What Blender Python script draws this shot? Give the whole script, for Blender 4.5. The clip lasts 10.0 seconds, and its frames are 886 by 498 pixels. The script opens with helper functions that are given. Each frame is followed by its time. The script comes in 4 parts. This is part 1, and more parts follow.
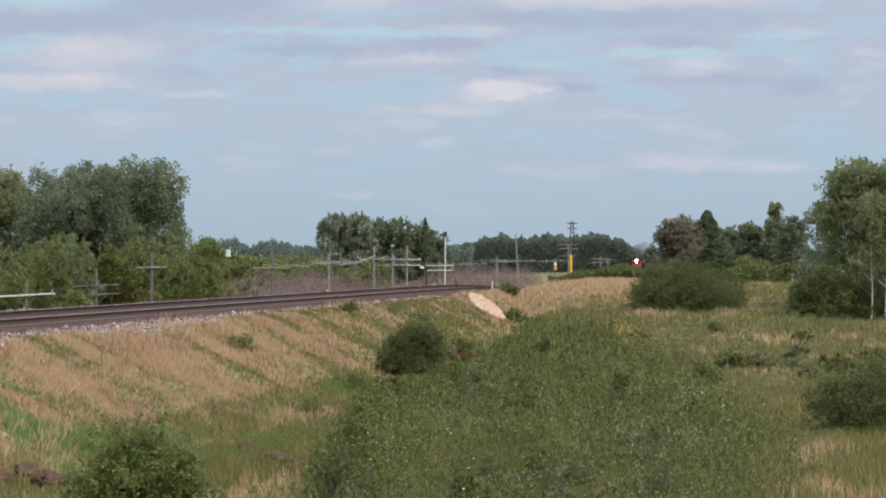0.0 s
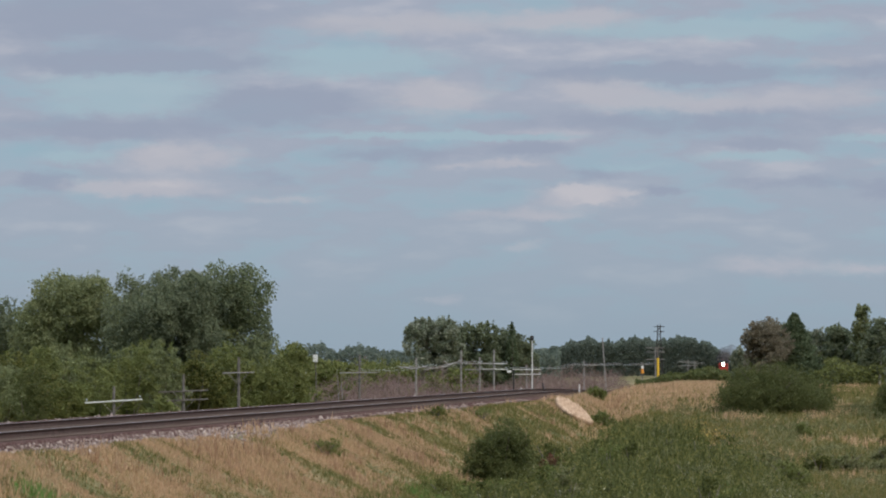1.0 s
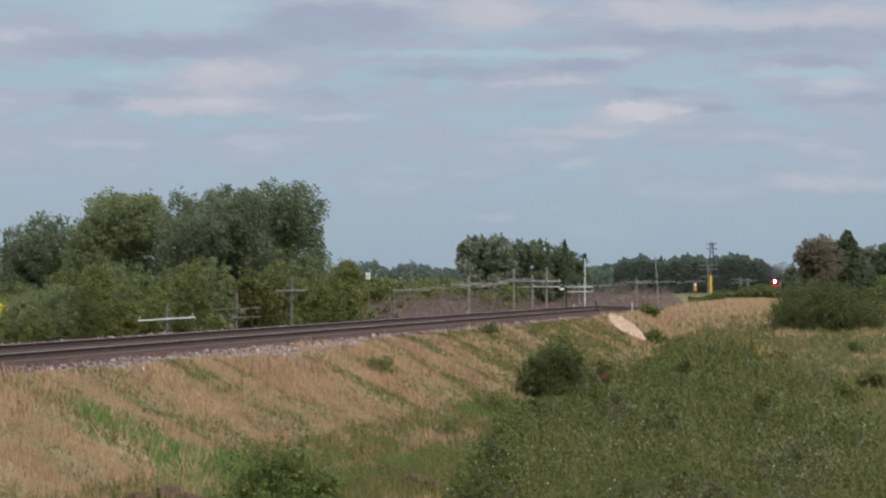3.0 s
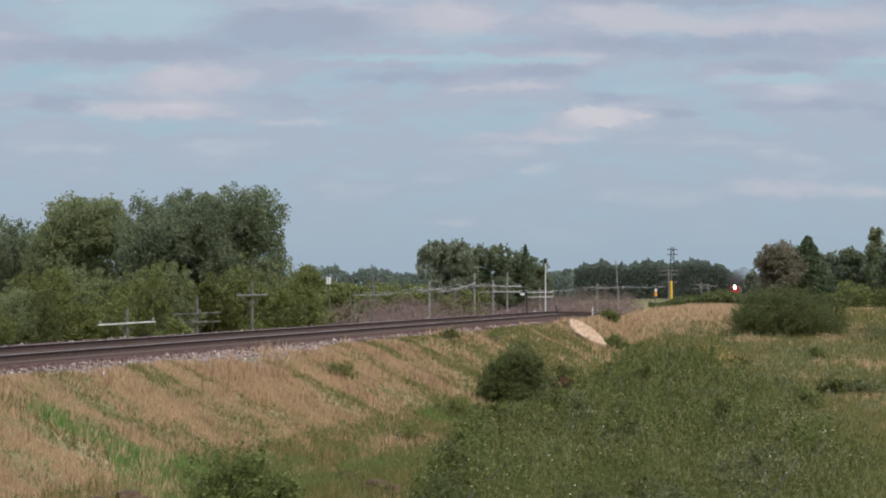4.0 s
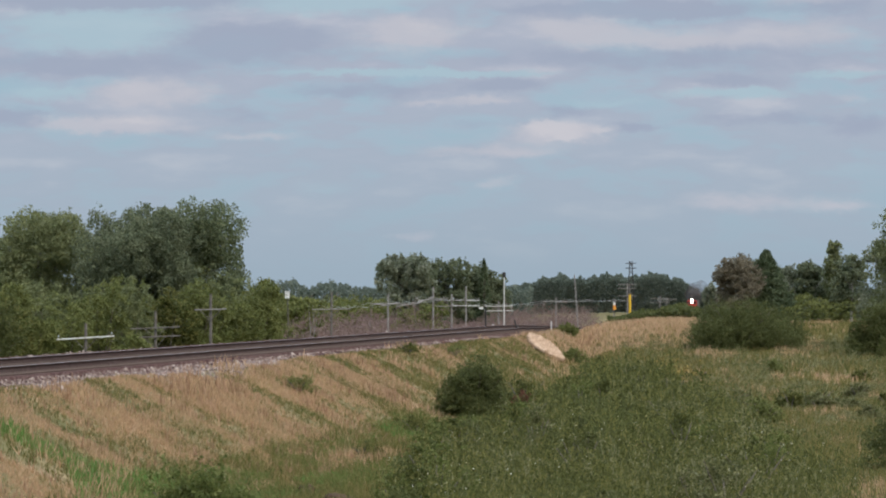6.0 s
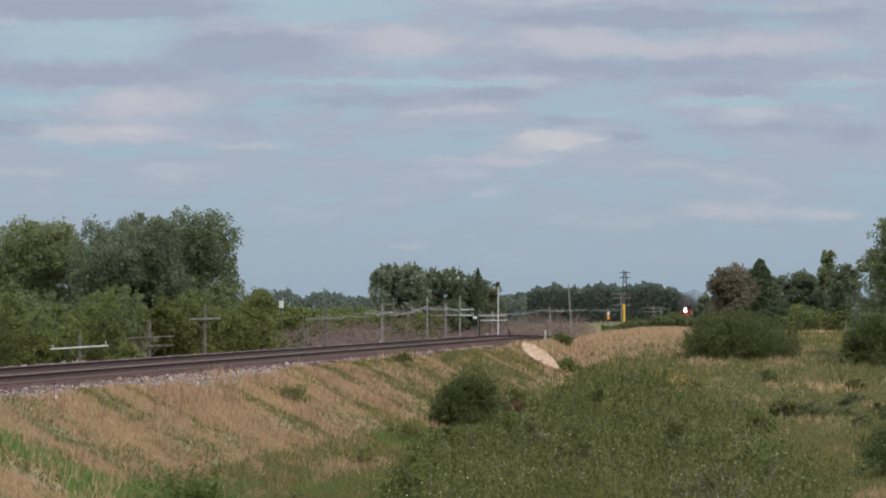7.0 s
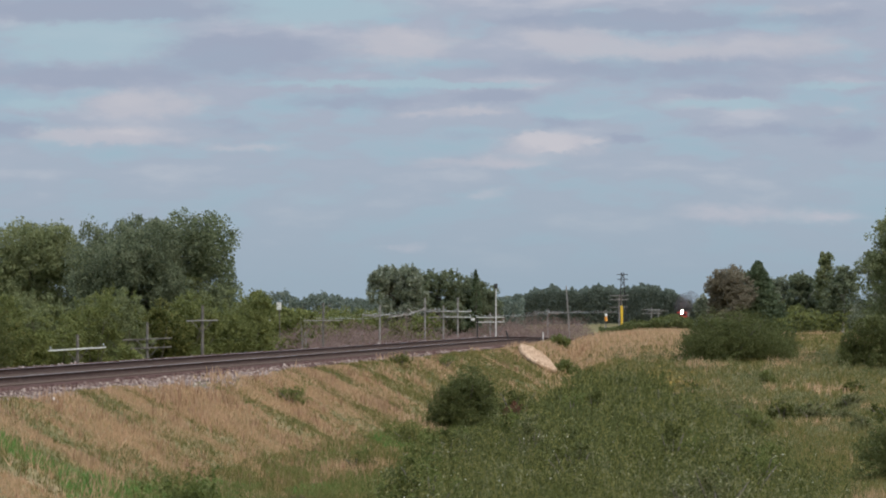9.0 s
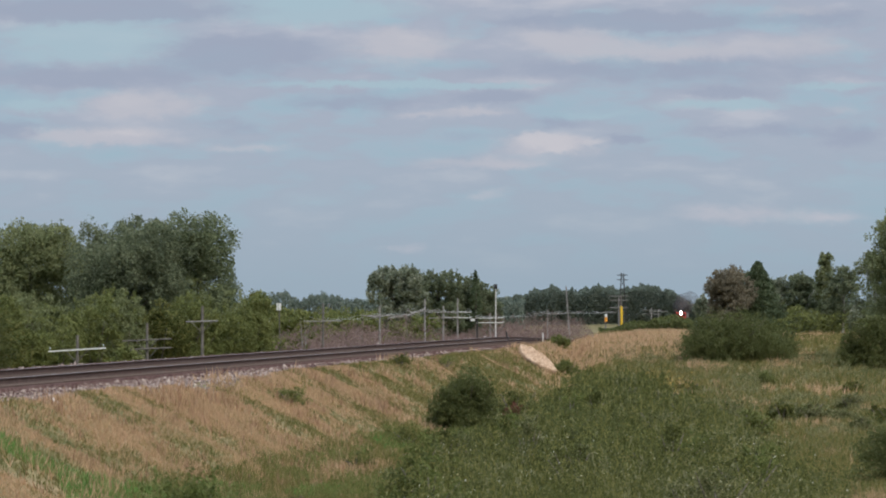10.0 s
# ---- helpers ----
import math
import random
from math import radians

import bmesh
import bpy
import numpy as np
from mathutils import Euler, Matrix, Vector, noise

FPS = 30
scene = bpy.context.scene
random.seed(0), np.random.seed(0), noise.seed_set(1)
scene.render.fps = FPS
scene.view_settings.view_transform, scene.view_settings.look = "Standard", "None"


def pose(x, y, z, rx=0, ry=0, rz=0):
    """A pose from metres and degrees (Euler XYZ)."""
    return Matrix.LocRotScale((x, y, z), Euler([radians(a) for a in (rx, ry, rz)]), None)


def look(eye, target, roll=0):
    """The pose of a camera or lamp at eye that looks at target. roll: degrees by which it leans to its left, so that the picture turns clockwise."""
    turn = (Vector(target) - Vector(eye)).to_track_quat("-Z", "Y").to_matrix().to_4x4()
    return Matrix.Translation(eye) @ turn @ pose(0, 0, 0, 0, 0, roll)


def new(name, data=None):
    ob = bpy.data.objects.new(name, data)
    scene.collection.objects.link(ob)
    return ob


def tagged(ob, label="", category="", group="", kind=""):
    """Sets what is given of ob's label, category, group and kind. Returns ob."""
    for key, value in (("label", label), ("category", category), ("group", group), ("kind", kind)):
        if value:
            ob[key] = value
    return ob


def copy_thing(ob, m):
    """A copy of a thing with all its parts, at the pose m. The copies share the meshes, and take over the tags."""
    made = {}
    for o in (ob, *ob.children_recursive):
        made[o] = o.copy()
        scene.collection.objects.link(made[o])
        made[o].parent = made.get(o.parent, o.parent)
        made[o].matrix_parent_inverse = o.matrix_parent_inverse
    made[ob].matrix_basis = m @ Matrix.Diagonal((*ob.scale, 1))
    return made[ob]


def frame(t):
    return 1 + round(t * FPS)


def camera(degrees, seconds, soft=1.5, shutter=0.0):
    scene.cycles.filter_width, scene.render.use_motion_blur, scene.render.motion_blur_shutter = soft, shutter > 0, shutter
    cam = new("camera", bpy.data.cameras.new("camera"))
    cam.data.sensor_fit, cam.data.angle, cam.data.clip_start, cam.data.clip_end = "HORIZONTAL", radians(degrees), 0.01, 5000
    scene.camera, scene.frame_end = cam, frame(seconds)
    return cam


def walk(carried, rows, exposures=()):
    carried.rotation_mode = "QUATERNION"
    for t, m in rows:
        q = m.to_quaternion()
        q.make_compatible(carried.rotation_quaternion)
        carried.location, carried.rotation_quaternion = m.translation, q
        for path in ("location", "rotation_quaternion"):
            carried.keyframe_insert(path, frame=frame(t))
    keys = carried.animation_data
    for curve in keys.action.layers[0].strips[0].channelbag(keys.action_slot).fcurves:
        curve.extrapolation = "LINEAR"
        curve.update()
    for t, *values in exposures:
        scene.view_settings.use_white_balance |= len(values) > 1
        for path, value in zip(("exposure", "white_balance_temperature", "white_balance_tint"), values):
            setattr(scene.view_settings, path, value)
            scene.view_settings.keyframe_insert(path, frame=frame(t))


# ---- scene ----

# ---- camera: a long lens on a tripod, panned by hand ----
cam = camera(10.0, 10.0, 2.0, 0.4)
EYE = (0.0, 0.0, 6.5)
PAN = [
    (0.0, 90.080, -0.31, -0.574), (0.2, 90.085, -0.30, -0.545), (0.3, 90.108, -0.30, -0.49), (0.4, 90.18, -0.34, -0.25),
    (0.5, 90.587, -0.36, 0.110), (0.6, 90.85, -0.24, 0.29), (0.7, 91.08, -0.12, 0.395), (0.8, 91.205, -0.05, 0.443),
    (0.9, 91.25, -0.02, 0.425), (1.0, 91.256, -0.01, 0.410), (1.2, 91.10, 0.01, 0.40), (1.3, 91.05, 0.02, 0.393), (1.5, 90.987, 0.03, 0.376),
    (1.7, 90.79, 0.05, 0.40), (1.8, 90.69, 0.06, 0.456), (1.9, 90.60, 0.08, 0.66), (2.0, 90.578, 0.10, 0.881),
    (2.2, 90.588, 0.10, 1.10), (2.3, 90.61, 0.10, 1.15), (2.5, 90.623, 0.10, 1.184), (2.7, 90.50, 0.07, 1.14), (3.0, 90.324, 0.04, 1.006), (3.2, 90.179, 0.01, 0.786),
    (4.3, 90.425, -0.10, 0.510), (4.5, 90.402, -0.11, 0.445), (5.0, 90.362, 0.0, 0.301), (5.5, 90.470, -0.03, 0.168), (6.0, 90.539, 0.0, 0.093),
    (6.2, 90.563, 0.0, 0.072), (7.3, 90.655, 0.0, 0.013), (7.5, 90.653, -0.01, 0.010), (8.0, 90.658, 0.0, 0.007), (8.5, 90.662, 0.0, 0.001),
    (9.0, 90.666, 0.0, 0.0), (9.5, 90.667, 0.005, -0.001), (10.0, 90.673, 0.02, -0.002),
]
EXPOSURES = [(0.0, 0.30), (0.3, 0.32), (0.5, 0.35), (1.0, -0.12), (1.5, -0.12), (2.0, -0.08), (2.5, 0.0), (3.2, 0.05), (4.5, 0.1), (6.0, 0.05), (7.5, 0.0), (10.0, 0.0)]
walk(cam, [(t, pose(*EYE, rx, ry, rz)) for t, rx, ry, rz in PAN], EXPOSURES)

# ---- world and sun ----
SUN_EL, SUN_AZ = 50.0, 138.0  # azimuth clockwise from +y


def build_world():
    w = bpy.data.worlds.new("sky")
    scene.world = w
    w.use_nodes = True
    nt = w.node_tree
    nt.nodes.clear()
    N, L = nt.nodes.new, nt.links.new

    def m(op, a, b=None, c=None, clamp=False):
        n = N("ShaderNodeMath")
        n.operation, n.use_clamp = op, clamp
        for i, v in enumerate((a, b, c)):
            if v is None:
                continue
            if isinstance(v, (int, float)):
                n.inputs[i].default_value = v
            else:
                L(v, n.inputs[i])
        return n.outputs[0]

    def mix(f, a, b):
        n = N("ShaderNodeMix")
        n.data_type = "RGBA"
        for sock, v in ((n.inputs[0], f), (n.inputs[6], a), (n.inputs[7], b)):
            if isinstance(v, (int, float)):
                sock.default_value = v
            elif isinstance(v, tuple):
                sock.default_value = (*v, 1)
            else:
                L(v, sock)
        return n.outputs[2]

    tc = N("ShaderNodeTexCoord")
    sep = N("ShaderNodeSeparateXYZ")
    L(tc.outputs["Generated"], sep.inputs[0])
    az = m("MULTIPLY", m("ARCTAN2", sep.outputs[0], sep.outputs[1]), 57.2958)
    el = m("MULTIPLY", m("ARCSINE", sep.outputs[2]), 57.2958)

    def fbm(sx, sy, off, detail=5.0, rough=0.55):
        comb = N("ShaderNodeCombineXYZ")
        L(m("MULTIPLY_ADD", az, sx, off), comb.inputs[0])
        L(m("MULTIPLY", el, sy), comb.inputs[1])
        n = N("ShaderNodeTexNoise")
        n.inputs["Scale"].default_value, n.inputs["Detail"].default_value, n.inputs["Roughness"].default_value = 1.0, detail, rough
        L(comb.outputs[0], n.inputs["Vector"])
        return n.outputs[0]

    warp_a = m("MULTIPLY_ADD", fbm(1.8, 4.5, 3.0, 8.0, 0.62), 0.8, -0.4)
    warp_e = m("MULTIPLY_ADD", fbm(2.6, 4.5, 17.0, 8.0, 0.62), 0.24, -0.12)
    wa, we = m("ADD", az, warp_a), m("ADD", el, warp_e)

    def banks(rows):
        total = None
        for a, e, ra, re, k in rows:
            dx, dy = m("MULTIPLY_ADD", wa, 1 / ra, -a / ra), m("MULTIPLY_ADD", we, 1 / re, -e / re)
            r = m("ADD", m("MULTIPLY", dx, dx), m("MULTIPLY", dy, dy))
            g = m("MULTIPLY", m("EXPONENT", m("MULTIPLY", r, -1.1)), k)
            total = g if total is None else m("ADD", total, g)
        return total

    wisp = fbm(0.7, 2.4, 40.0, 6.0, 0.52)
    sky = N("ShaderNodeTexSky")
    sky.sky_type, sky.sun_disc = "NISHITA", False
    sky.sun_elevation, sky.sun_rotation = radians(SUN_EL), radians(SUN_AZ)
    sky.air_density, sky.dust_density = 1.0, 1.5
    dim = N("ShaderNodeMix")
    dim.data_type, dim.blend_type = "RGBA", "MULTIPLY"
    dim.inputs[0].default_value = 1.0
    dim.inputs[7].default_value = (0.075, 0.075, 0.075, 1)
    L(sky.outputs[0], dim.inputs[6])
    # high thin overcast over the blue, then cloud banks by tone
    lift = m("MULTIPLY", m("SUBTRACT", el, 0.3), 1 / 2.2, None, True)
    veil = mix(lift, VEIL_LOW, VEIL_HIGH)
    base = mix(0.8, dim.outputs[2], veil)
    tone = N("ShaderNodeValToRGB")
    L(wisp, tone.inputs[0])
    stops = tone.color_ramp.elements
    stops[0].position, stops[0].color = 0.30, (0.335, 0.48, 0.575, 1)
    stops[1].position, stops[1].color = 0.70, (0.51, 0.525, 0.60, 1)
    for at, c in ((0.42, (0.37, 0.47, 0.57, 1)), (0.50, (0.385, 0.43, 0.53, 1)), (0.57, (0.40, 0.44, 0.54, 1))):
        e = stops.new(at)
        e.color = c
    col = mix(m("MULTIPLY_ADD", lift, 0.85, 0.08, True), base, tone.outputs[0])
    tex = m("MULTIPLY_ADD", fbm(1.2, 3.6, 8.0, 7.0, 0.6), 1.7, 0.2)

    def cover(rows, firm):
        """Soft-edged cover out of a row of banks; firm 0 keeps the edge wide."""
        n = N("ShaderNodeMapRange")
        n.interpolation_type = "SMOOTHSTEP"
        n.inputs[1].default_value, n.inputs[2].default_value = 0.06 + 0.12 * firm, 0.80 - 0.25 * firm
        L(m("MULTIPLY", banks(rows), tex), n.inputs[0])
        return n.outputs[0]

    col = mix(m("MULTIPLY", cover(GAPS, 0.3), 0.85), col, GAP_TONE)
    col = mix(m("MULTIPLY", cover(DARK_BANKS, 0.6), 0.85), col, CLOUD_DARK)
    col = mix(m("MULTIPLY", cover(LIGHT_BANKS, 0.3), 0.9), col, CLOUD_LIGHT)
    col = mix(m("MULTIPLY", cover(BRIGHT_TUFTS, 0.15), 0.62), col, CLOUD_BRIGHT)
    bg, out = N("ShaderNodeBackground"), N("ShaderNodeOutputWorld")
    L(col, bg.inputs[0])
    # a cloudy sky is brighter overhead than near the horizon
    L(m("MULTIPLY_ADD", m("MULTIPLY", m("SUBTRACT", el, 9.0), 1 / 50.0, None, True), 2.1, 1.0), bg.inputs[1])
    L(bg.outputs[0], out.inputs[0])


VEIL_LOW, VEIL_HIGH = (0.36, 0.47, 0.58), (0.38, 0.50, 0.62)
CLOUD_DARK, CLOUD_LIGHT, CLOUD_BRIGHT, GAP_TONE = (0.335, 0.385, 0.495), (0.50, 0.51, 0.575), (0.60, 0.585, 0.625), (0.385, 0.52, 0.60)
# cloud banks: azimuth, elevation, half width, half height (degrees), weight
LIGHT_BANKS = [(-0.50, 2.98, 0.70, 0.22, 0.80), (1.38, 3.03, 0.70, 0.19, 0.70), (2.33, 2.91, 0.89, 0.13, 0.60), (3.93, 2.98, 0.96, 0.20, 0.50), (-3.41, 2.31, 0.80, 0.18, 0.85), (-3.79, 1.94, 1.02, 0.11, 0.85), (-2.26, 1.81, 0.57, 0.06, 0.45), (1.12, 1.84, 0.70, 0.13, 0.80), (0.55, 1.28, 0.32, 0.09, 0.45), (3.35, 1.07, 0.96, 0.13, 0.50), (0.48, 1.64, 0.96, 0.08, 0.50), (-0.28, 2.18, 0.38, 0.04, 0.45), (0.36, 2.23, 0.51, 0.05, 0.60), (4.44, 1.01, 0.57, 0.09, 0.40), (-0.79, 3.80, 1.66, 0.17, 0.60), (1.12, 3.87, 0.89, 0.13, 0.60), (4.06, 3.36, 0.57, 0.08, 0.40), (-0.41, 0.68, 0.26, 0.09, 0.40), (4.57, 2.24, 0.38, 0.09, 0.35)]
BRIGHT_TUFTS = [(1.15, 1.91, 0.40, 0.08, 0.90), (1.28, 1.79, 0.18, 0.05, 0.80), (1.70, 1.86, 0.20, 0.06, 0.50), (-3.63, 1.97, 0.38, 0.06, 0.50), (-0.31, 3.03, 0.26, 0.11, 0.35), (-3.53, 2.34, 0.38, 0.09, 0.35)]
DARK_BANKS = [(-2.26, 2.90, 0.96, 0.23, 0.95), (-4.30, 2.61, 1.66, 0.17, 0.70), (-4.90, 2.01, 0.38, 0.14, 0.80), (-0.92, 2.34, 1.02, 0.13, 0.60), (1.63, 3.24, 1.15, 0.11, 0.85), (2.59, 3.24, 0.77, 0.13, 0.70), (2.27, 2.69, 2.55, 0.19, 0.60), (0.61, 2.39, 0.45, 0.09, 0.75), (-3.79, 3.35, 1.53, 0.13, 0.90), (1.38, 2.11, 0.45, 0.08, 0.50), (2.05, 1.92, 0.29, 0.06, 0.70), (3.48, 2.01, 1.08, 0.09, 0.50), (4.63, 1.90, 0.45, 0.14, 0.55), (1.46, 1.87, 0.11, 0.04, 1.00), (-4.17, 3.87, 2.10, 0.38, 0.80), (0.23, 1.95, 0.38, 0.09, 0.40), (-2.32, 2.05, 0.51, 0.13, 0.40), (4.31, 3.29, 0.77, 0.14, 0.60), (3.29, 2.43, 0.77, 0.08, 0.50)]
GAPS = [(-3.98, 3.03, 1.08, 0.28, 1.00), (-4.55, 2.29, 0.51, 0.09, 0.80), (-1.43, 3.36, 1.21, 0.18, 1.00), (-0.60, 2.53, 1.79, 0.05, 0.75), (0.42, 2.51, 0.51, 0.04, 0.60), (3.23, 2.30, 0.89, 0.07, 0.80), (4.44, 2.52, 0.70, 0.06, 0.70), (1.76, 2.18, 0.57, 0.06, 0.50), (-1.43, 1.22, 0.57, 0.14, 0.35), (2.65, 3.74, 2.10, 0.13, 0.90), (4.50, 1.44, 0.77, 0.13, 0.30)]
build_world()

sun = new("sun", bpy.data.lights.new("sun", "SUN"))
sun.data.energy, sun.data.angle, sun.data.color = 2.05, radians(4.0), (1.0, 0.90, 0.76)
_a, _e = radians(SUN_AZ), radians(SUN_EL)
SUN_WAY = Vector((math.sin(_a) * math.cos(_e), math.cos(_a) * math.cos(_e), math.sin(_e)))
sun.matrix_world = look(tuple(SUN_WAY * 50), (0, 0, 0))


# ---- materials ----
def material(name, colours, scale=1.0, rough=0.8, bump=0.0, metal=0.0, island=0.0, translucent=0.0, emit=0.0, spread=(0.3, 0.7), fine=0.0, spec=0.3):
    """Noise between colours at a scale in metres; island: how far each separate piece goes its own way."""
    mat = bpy.data.materials.new(name)
    mat.use_nodes = True
    nt = mat.node_tree
    nt.nodes.clear()
    N, L = nt.nodes.new, nt.links.new
    out, p = N("ShaderNodeOutputMaterial"), N("ShaderNodeBsdfPrincipled")
    p.inputs["Roughness"].default_value, p.inputs["Metallic"].default_value = rough, metal
    p.inputs["Specular IOR Level"].default_value = spec
    tc = N("ShaderNodeTexCoord")
    noi = N("ShaderNodeTexNoise")
    noi.inputs["Scale"].default_value, noi.inputs["Detail"].default_value = 1.0 / scale, 6.0
    L(tc.outputs["Object"], noi.inputs["Vector"])
    fac = noi.outputs[0]
    if island:
        geo = N("ShaderNodeNewGeometry")
        mx = N("ShaderNodeMix")
        mx.inputs[0].default_value = island
        L(fac, mx.inputs[2])
        L(geo.outputs["Random Per Island"], mx.inputs[3])
        fac = mx.outputs[0]
    ramp = N("ShaderNodeValToRGB")
    el = ramp.color_ramp.elements
    n = len(colours)
    for i, c in enumerate(colours):
        x = spread[0] + (spread[1] - spread[0]) * i / max(n - 1, 1)
        e = el[i] if i < 2 else el.new(x)
        e.position, e.color = x, (*c, 1)
    L(fac, ramp.inputs[0])
    colour = ramp.outputs[0]
    if fine:
        n2 = N("ShaderNodeTexNoise")
        n2.inputs["Scale"].default_value, n2.inputs["Detail"].default_value = 12.0 / scale, 4.0
        L(tc.outputs["Object"], n2.inputs["Vector"])
        hs = N("ShaderNodeHueSaturation")
        mr = N("ShaderNodeMapRange")
        mr.inputs[1].default_value, mr.inputs[2].default_value = 0.25, 0.75
        mr.inputs[3].default_value, mr.inputs[4].default_value = 1 - fine, 1 + fine
        L(n2.outputs[0], mr.inputs[0])
        L(mr.outputs[0], hs.inputs["Value"])
        L(colour, hs.inputs["Color"])
        colour = hs.outputs[0]
    L(colour, p.inputs["Base Color"])
    if bump:
        b = N("ShaderNodeBump")
        b.inputs["Strength"].default_value, b.inputs["Distance"].default_value = 0.6, bump
        n3 = N("ShaderNodeTexNoise")
        n3.inputs["Scale"].default_value, n3.inputs["Detail"].default_value = 8.0 / scale, 5.0
        L(tc.outputs["Object"], n3.inputs["Vector"])
        L(n3.outputs[0], b.inputs["Height"])
        L(b.outputs[0], p.inputs["Normal"])
    if emit:
        p.inputs["Emission Color"].default_value, p.inputs["Emission Strength"].default_value = (*colours[0], 1), emit
    shader = p.outputs[0]
    if translucent:
        tr, ms = N("ShaderNodeBsdfTranslucent"), N("ShaderNodeMixShader")
        L(colour, tr.inputs[0])
        ms.inputs[0].default_value = translucent
        L(shader, ms.inputs[1])
        L(tr.outputs[0], ms.inputs[2])
        shader = ms.outputs[0]
    L(shader, out.inputs[0])
    return mat


def leafy(name, dark, mid, pale, scale=1.5, island=0.38, spread=(0.22, 0.78)):
    return material(name, [dark, mid, pale], scale, 0.55, 0, 0, island, 0.44, 0, spread, 0, 0.12)


M_SOIL = material("meadow_soil", [(0.10, 0.105, 0.045), (0.17, 0.15, 0.07), (0.28, 0.21, 0.12)], 5.0, 0.95, 0.05, fine=0.3, spec=0.05)
M_STRAW = material("dry_grass", [(0.27, 0.235, 0.09), (0.50, 0.32, 0.185), (0.61, 0.425, 0.265), (0.44, 0.265, 0.16)], 2.0, 0.8, island=0.5, translucent=0.25, spread=(0.2, 0.8), spec=0.05)
M_GRASS = material("green_grass", [(0.10, 0.115, 0.035), (0.175, 0.166, 0.056), (0.31, 0.24, 0.105)], 4.0, 0.7, island=0.6, translucent=0.3, spread=(0.25, 0.75), spec=0.05)
M_LUSH = material("lush_grass", [(0.12, 0.24, 0.06), (0.19, 0.31, 0.09)], 3.0, 0.7, island=0.5, translucent=0.3, spec=0.05)
M_SCRUB = leafy("willow_scrub_leaf", (0.06, 0.075, 0.022), (0.12, 0.13, 0.036), (0.25, 0.235, 0.08), 1.4, 0.4, (0.33, 0.67))
M_SAGE = leafy("silver_scrub_leaf", (0.095, 0.105, 0.04), (0.165, 0.17, 0.07), (0.31, 0.30, 0.155), 1.3, 0.4, (0.33, 0.67))
M_BUSH = leafy("dark_bush_leaf", (0.07, 0.085, 0.03), (0.115, 0.13, 0.045), (0.20, 0.205, 0.08), 0.9)
M_LEAFY = leafy("broad_willow_leaf", (0.089, 0.116, 0.031), (0.152, 0.179, 0.052), (0.262, 0.273, 0.100), 0.8)
M_POPLAR = leafy("poplar_leaf", (0.115, 0.14, 0.08), (0.175, 0.20, 0.115), (0.27, 0.295, 0.18), 1.2)
M_ASPEN = leafy("aspen_leaf", (0.149, 0.176, 0.079), (0.215, 0.237, 0.108), (0.330, 0.341, 0.176), 1.2)
M_WILLOW = leafy("willow_leaf", (0.110, 0.132, 0.044), (0.182, 0.200, 0.066), (0.297, 0.303, 0.110), 1.6)
M_RUST = leafy("rusty_dead_leaf", (0.10, 0.045, 0.03), (0.17, 0.08, 0.05), (0.25, 0.13, 0.08), 0.8)
M_SILVER = leafy("silver_leaf", (0.116, 0.147, 0.084), (0.210, 0.231, 0.147), (0.441, 0.452, 0.357), 1.2)
M_DEEP = leafy("deep_poplar_leaf", (0.107, 0.133, 0.070), (0.169, 0.198, 0.102), (0.266, 0.294, 0.164), 1.2)
M_SPRUCE = leafy("spruce_needles", (0.078, 0.104, 0.058), (0.117, 0.150, 0.078), (0.182, 0.215, 0.117), 1.5)
M_BROWN = leafy("brown_brush_twig", (0.16, 0.105, 0.09), (0.23, 0.158, 0.138), (0.31, 0.225, 0.20), 5.0)
M_DULL = leafy("dying_leaf", (0.17, 0.15, 0.10), (0.25, 0.215, 0.15), (0.34, 0.30, 0.21), 1.4)
# bluer and paler than near leaves: distance haze is put into the colour
M_FAR_HAZED = leafy("hazed_far_leaf", (0.115, 0.145, 0.115), (0.16, 0.19, 0.15), (0.215, 0.245, 0.19), 4.0)
M_BARK = material("grey_bark", [(0.12, 0.10, 0.08), (0.22, 0.19, 0.15)], 0.3, 0.9, 0.02, fine=0.3)
M_BIRCH = material("white_bark", [(0.35, 0.33, 0.28), (0.62, 0.60, 0.54)], 0.4, 0.8, 0.01, fine=0.3)
M_POLE = material("weathered_pole_wood", [(0.10, 0.088, 0.075), (0.20, 0.18, 0.16)], 0.4, 0.9, 0.01, fine=0.25)
M_ARM = material("bleached_crossarm_wood", [(0.55, 0.54, 0.50), (0.75, 0.74, 0.70)], 0.3, 0.85, 0.01, fine=0.2)
M_GLASSY = material("insulator_glass", [(0.35, 0.38, 0.37), (0.5, 0.52, 0.51)], 0.1, 0.2)
M_RAIL = material("rusty_rail_steel", [(0.05, 0.032, 0.026), (0.095, 0.06, 0.05)], 0.5, 0.75, 0.004, 0.2, fine=0.3, spec=0.05)
M_HEAD = material("polished_rail_head", [(0.42, 0.40, 0.39), (0.55, 0.53, 0.52)], 0.8, 0.32, 0, 0.9)
M_TIE = material("creosoted_tie", [(0.07, 0.05, 0.042), (0.15, 0.11, 0.09)], 0.4, 0.9, 0.01, fine=0.3, spec=0.05)
M_BALLAST = material("ballast_bed", [(0.06, 0.033, 0.028), (0.11, 0.064, 0.055)], 0.7, 0.95, 0.04, fine=0.4, spec=0.05)
M_STONE = material("ballast_stone", [(0.17, 0.12, 0.10), (0.28, 0.22, 0.19), (0.26, 0.195, 0.17), (0.36, 0.285, 0.24), (0.52, 0.44, 0.37)], 0.8, 0.9, island=0.92, spread=(0.05, 1.0), spec=0.05)
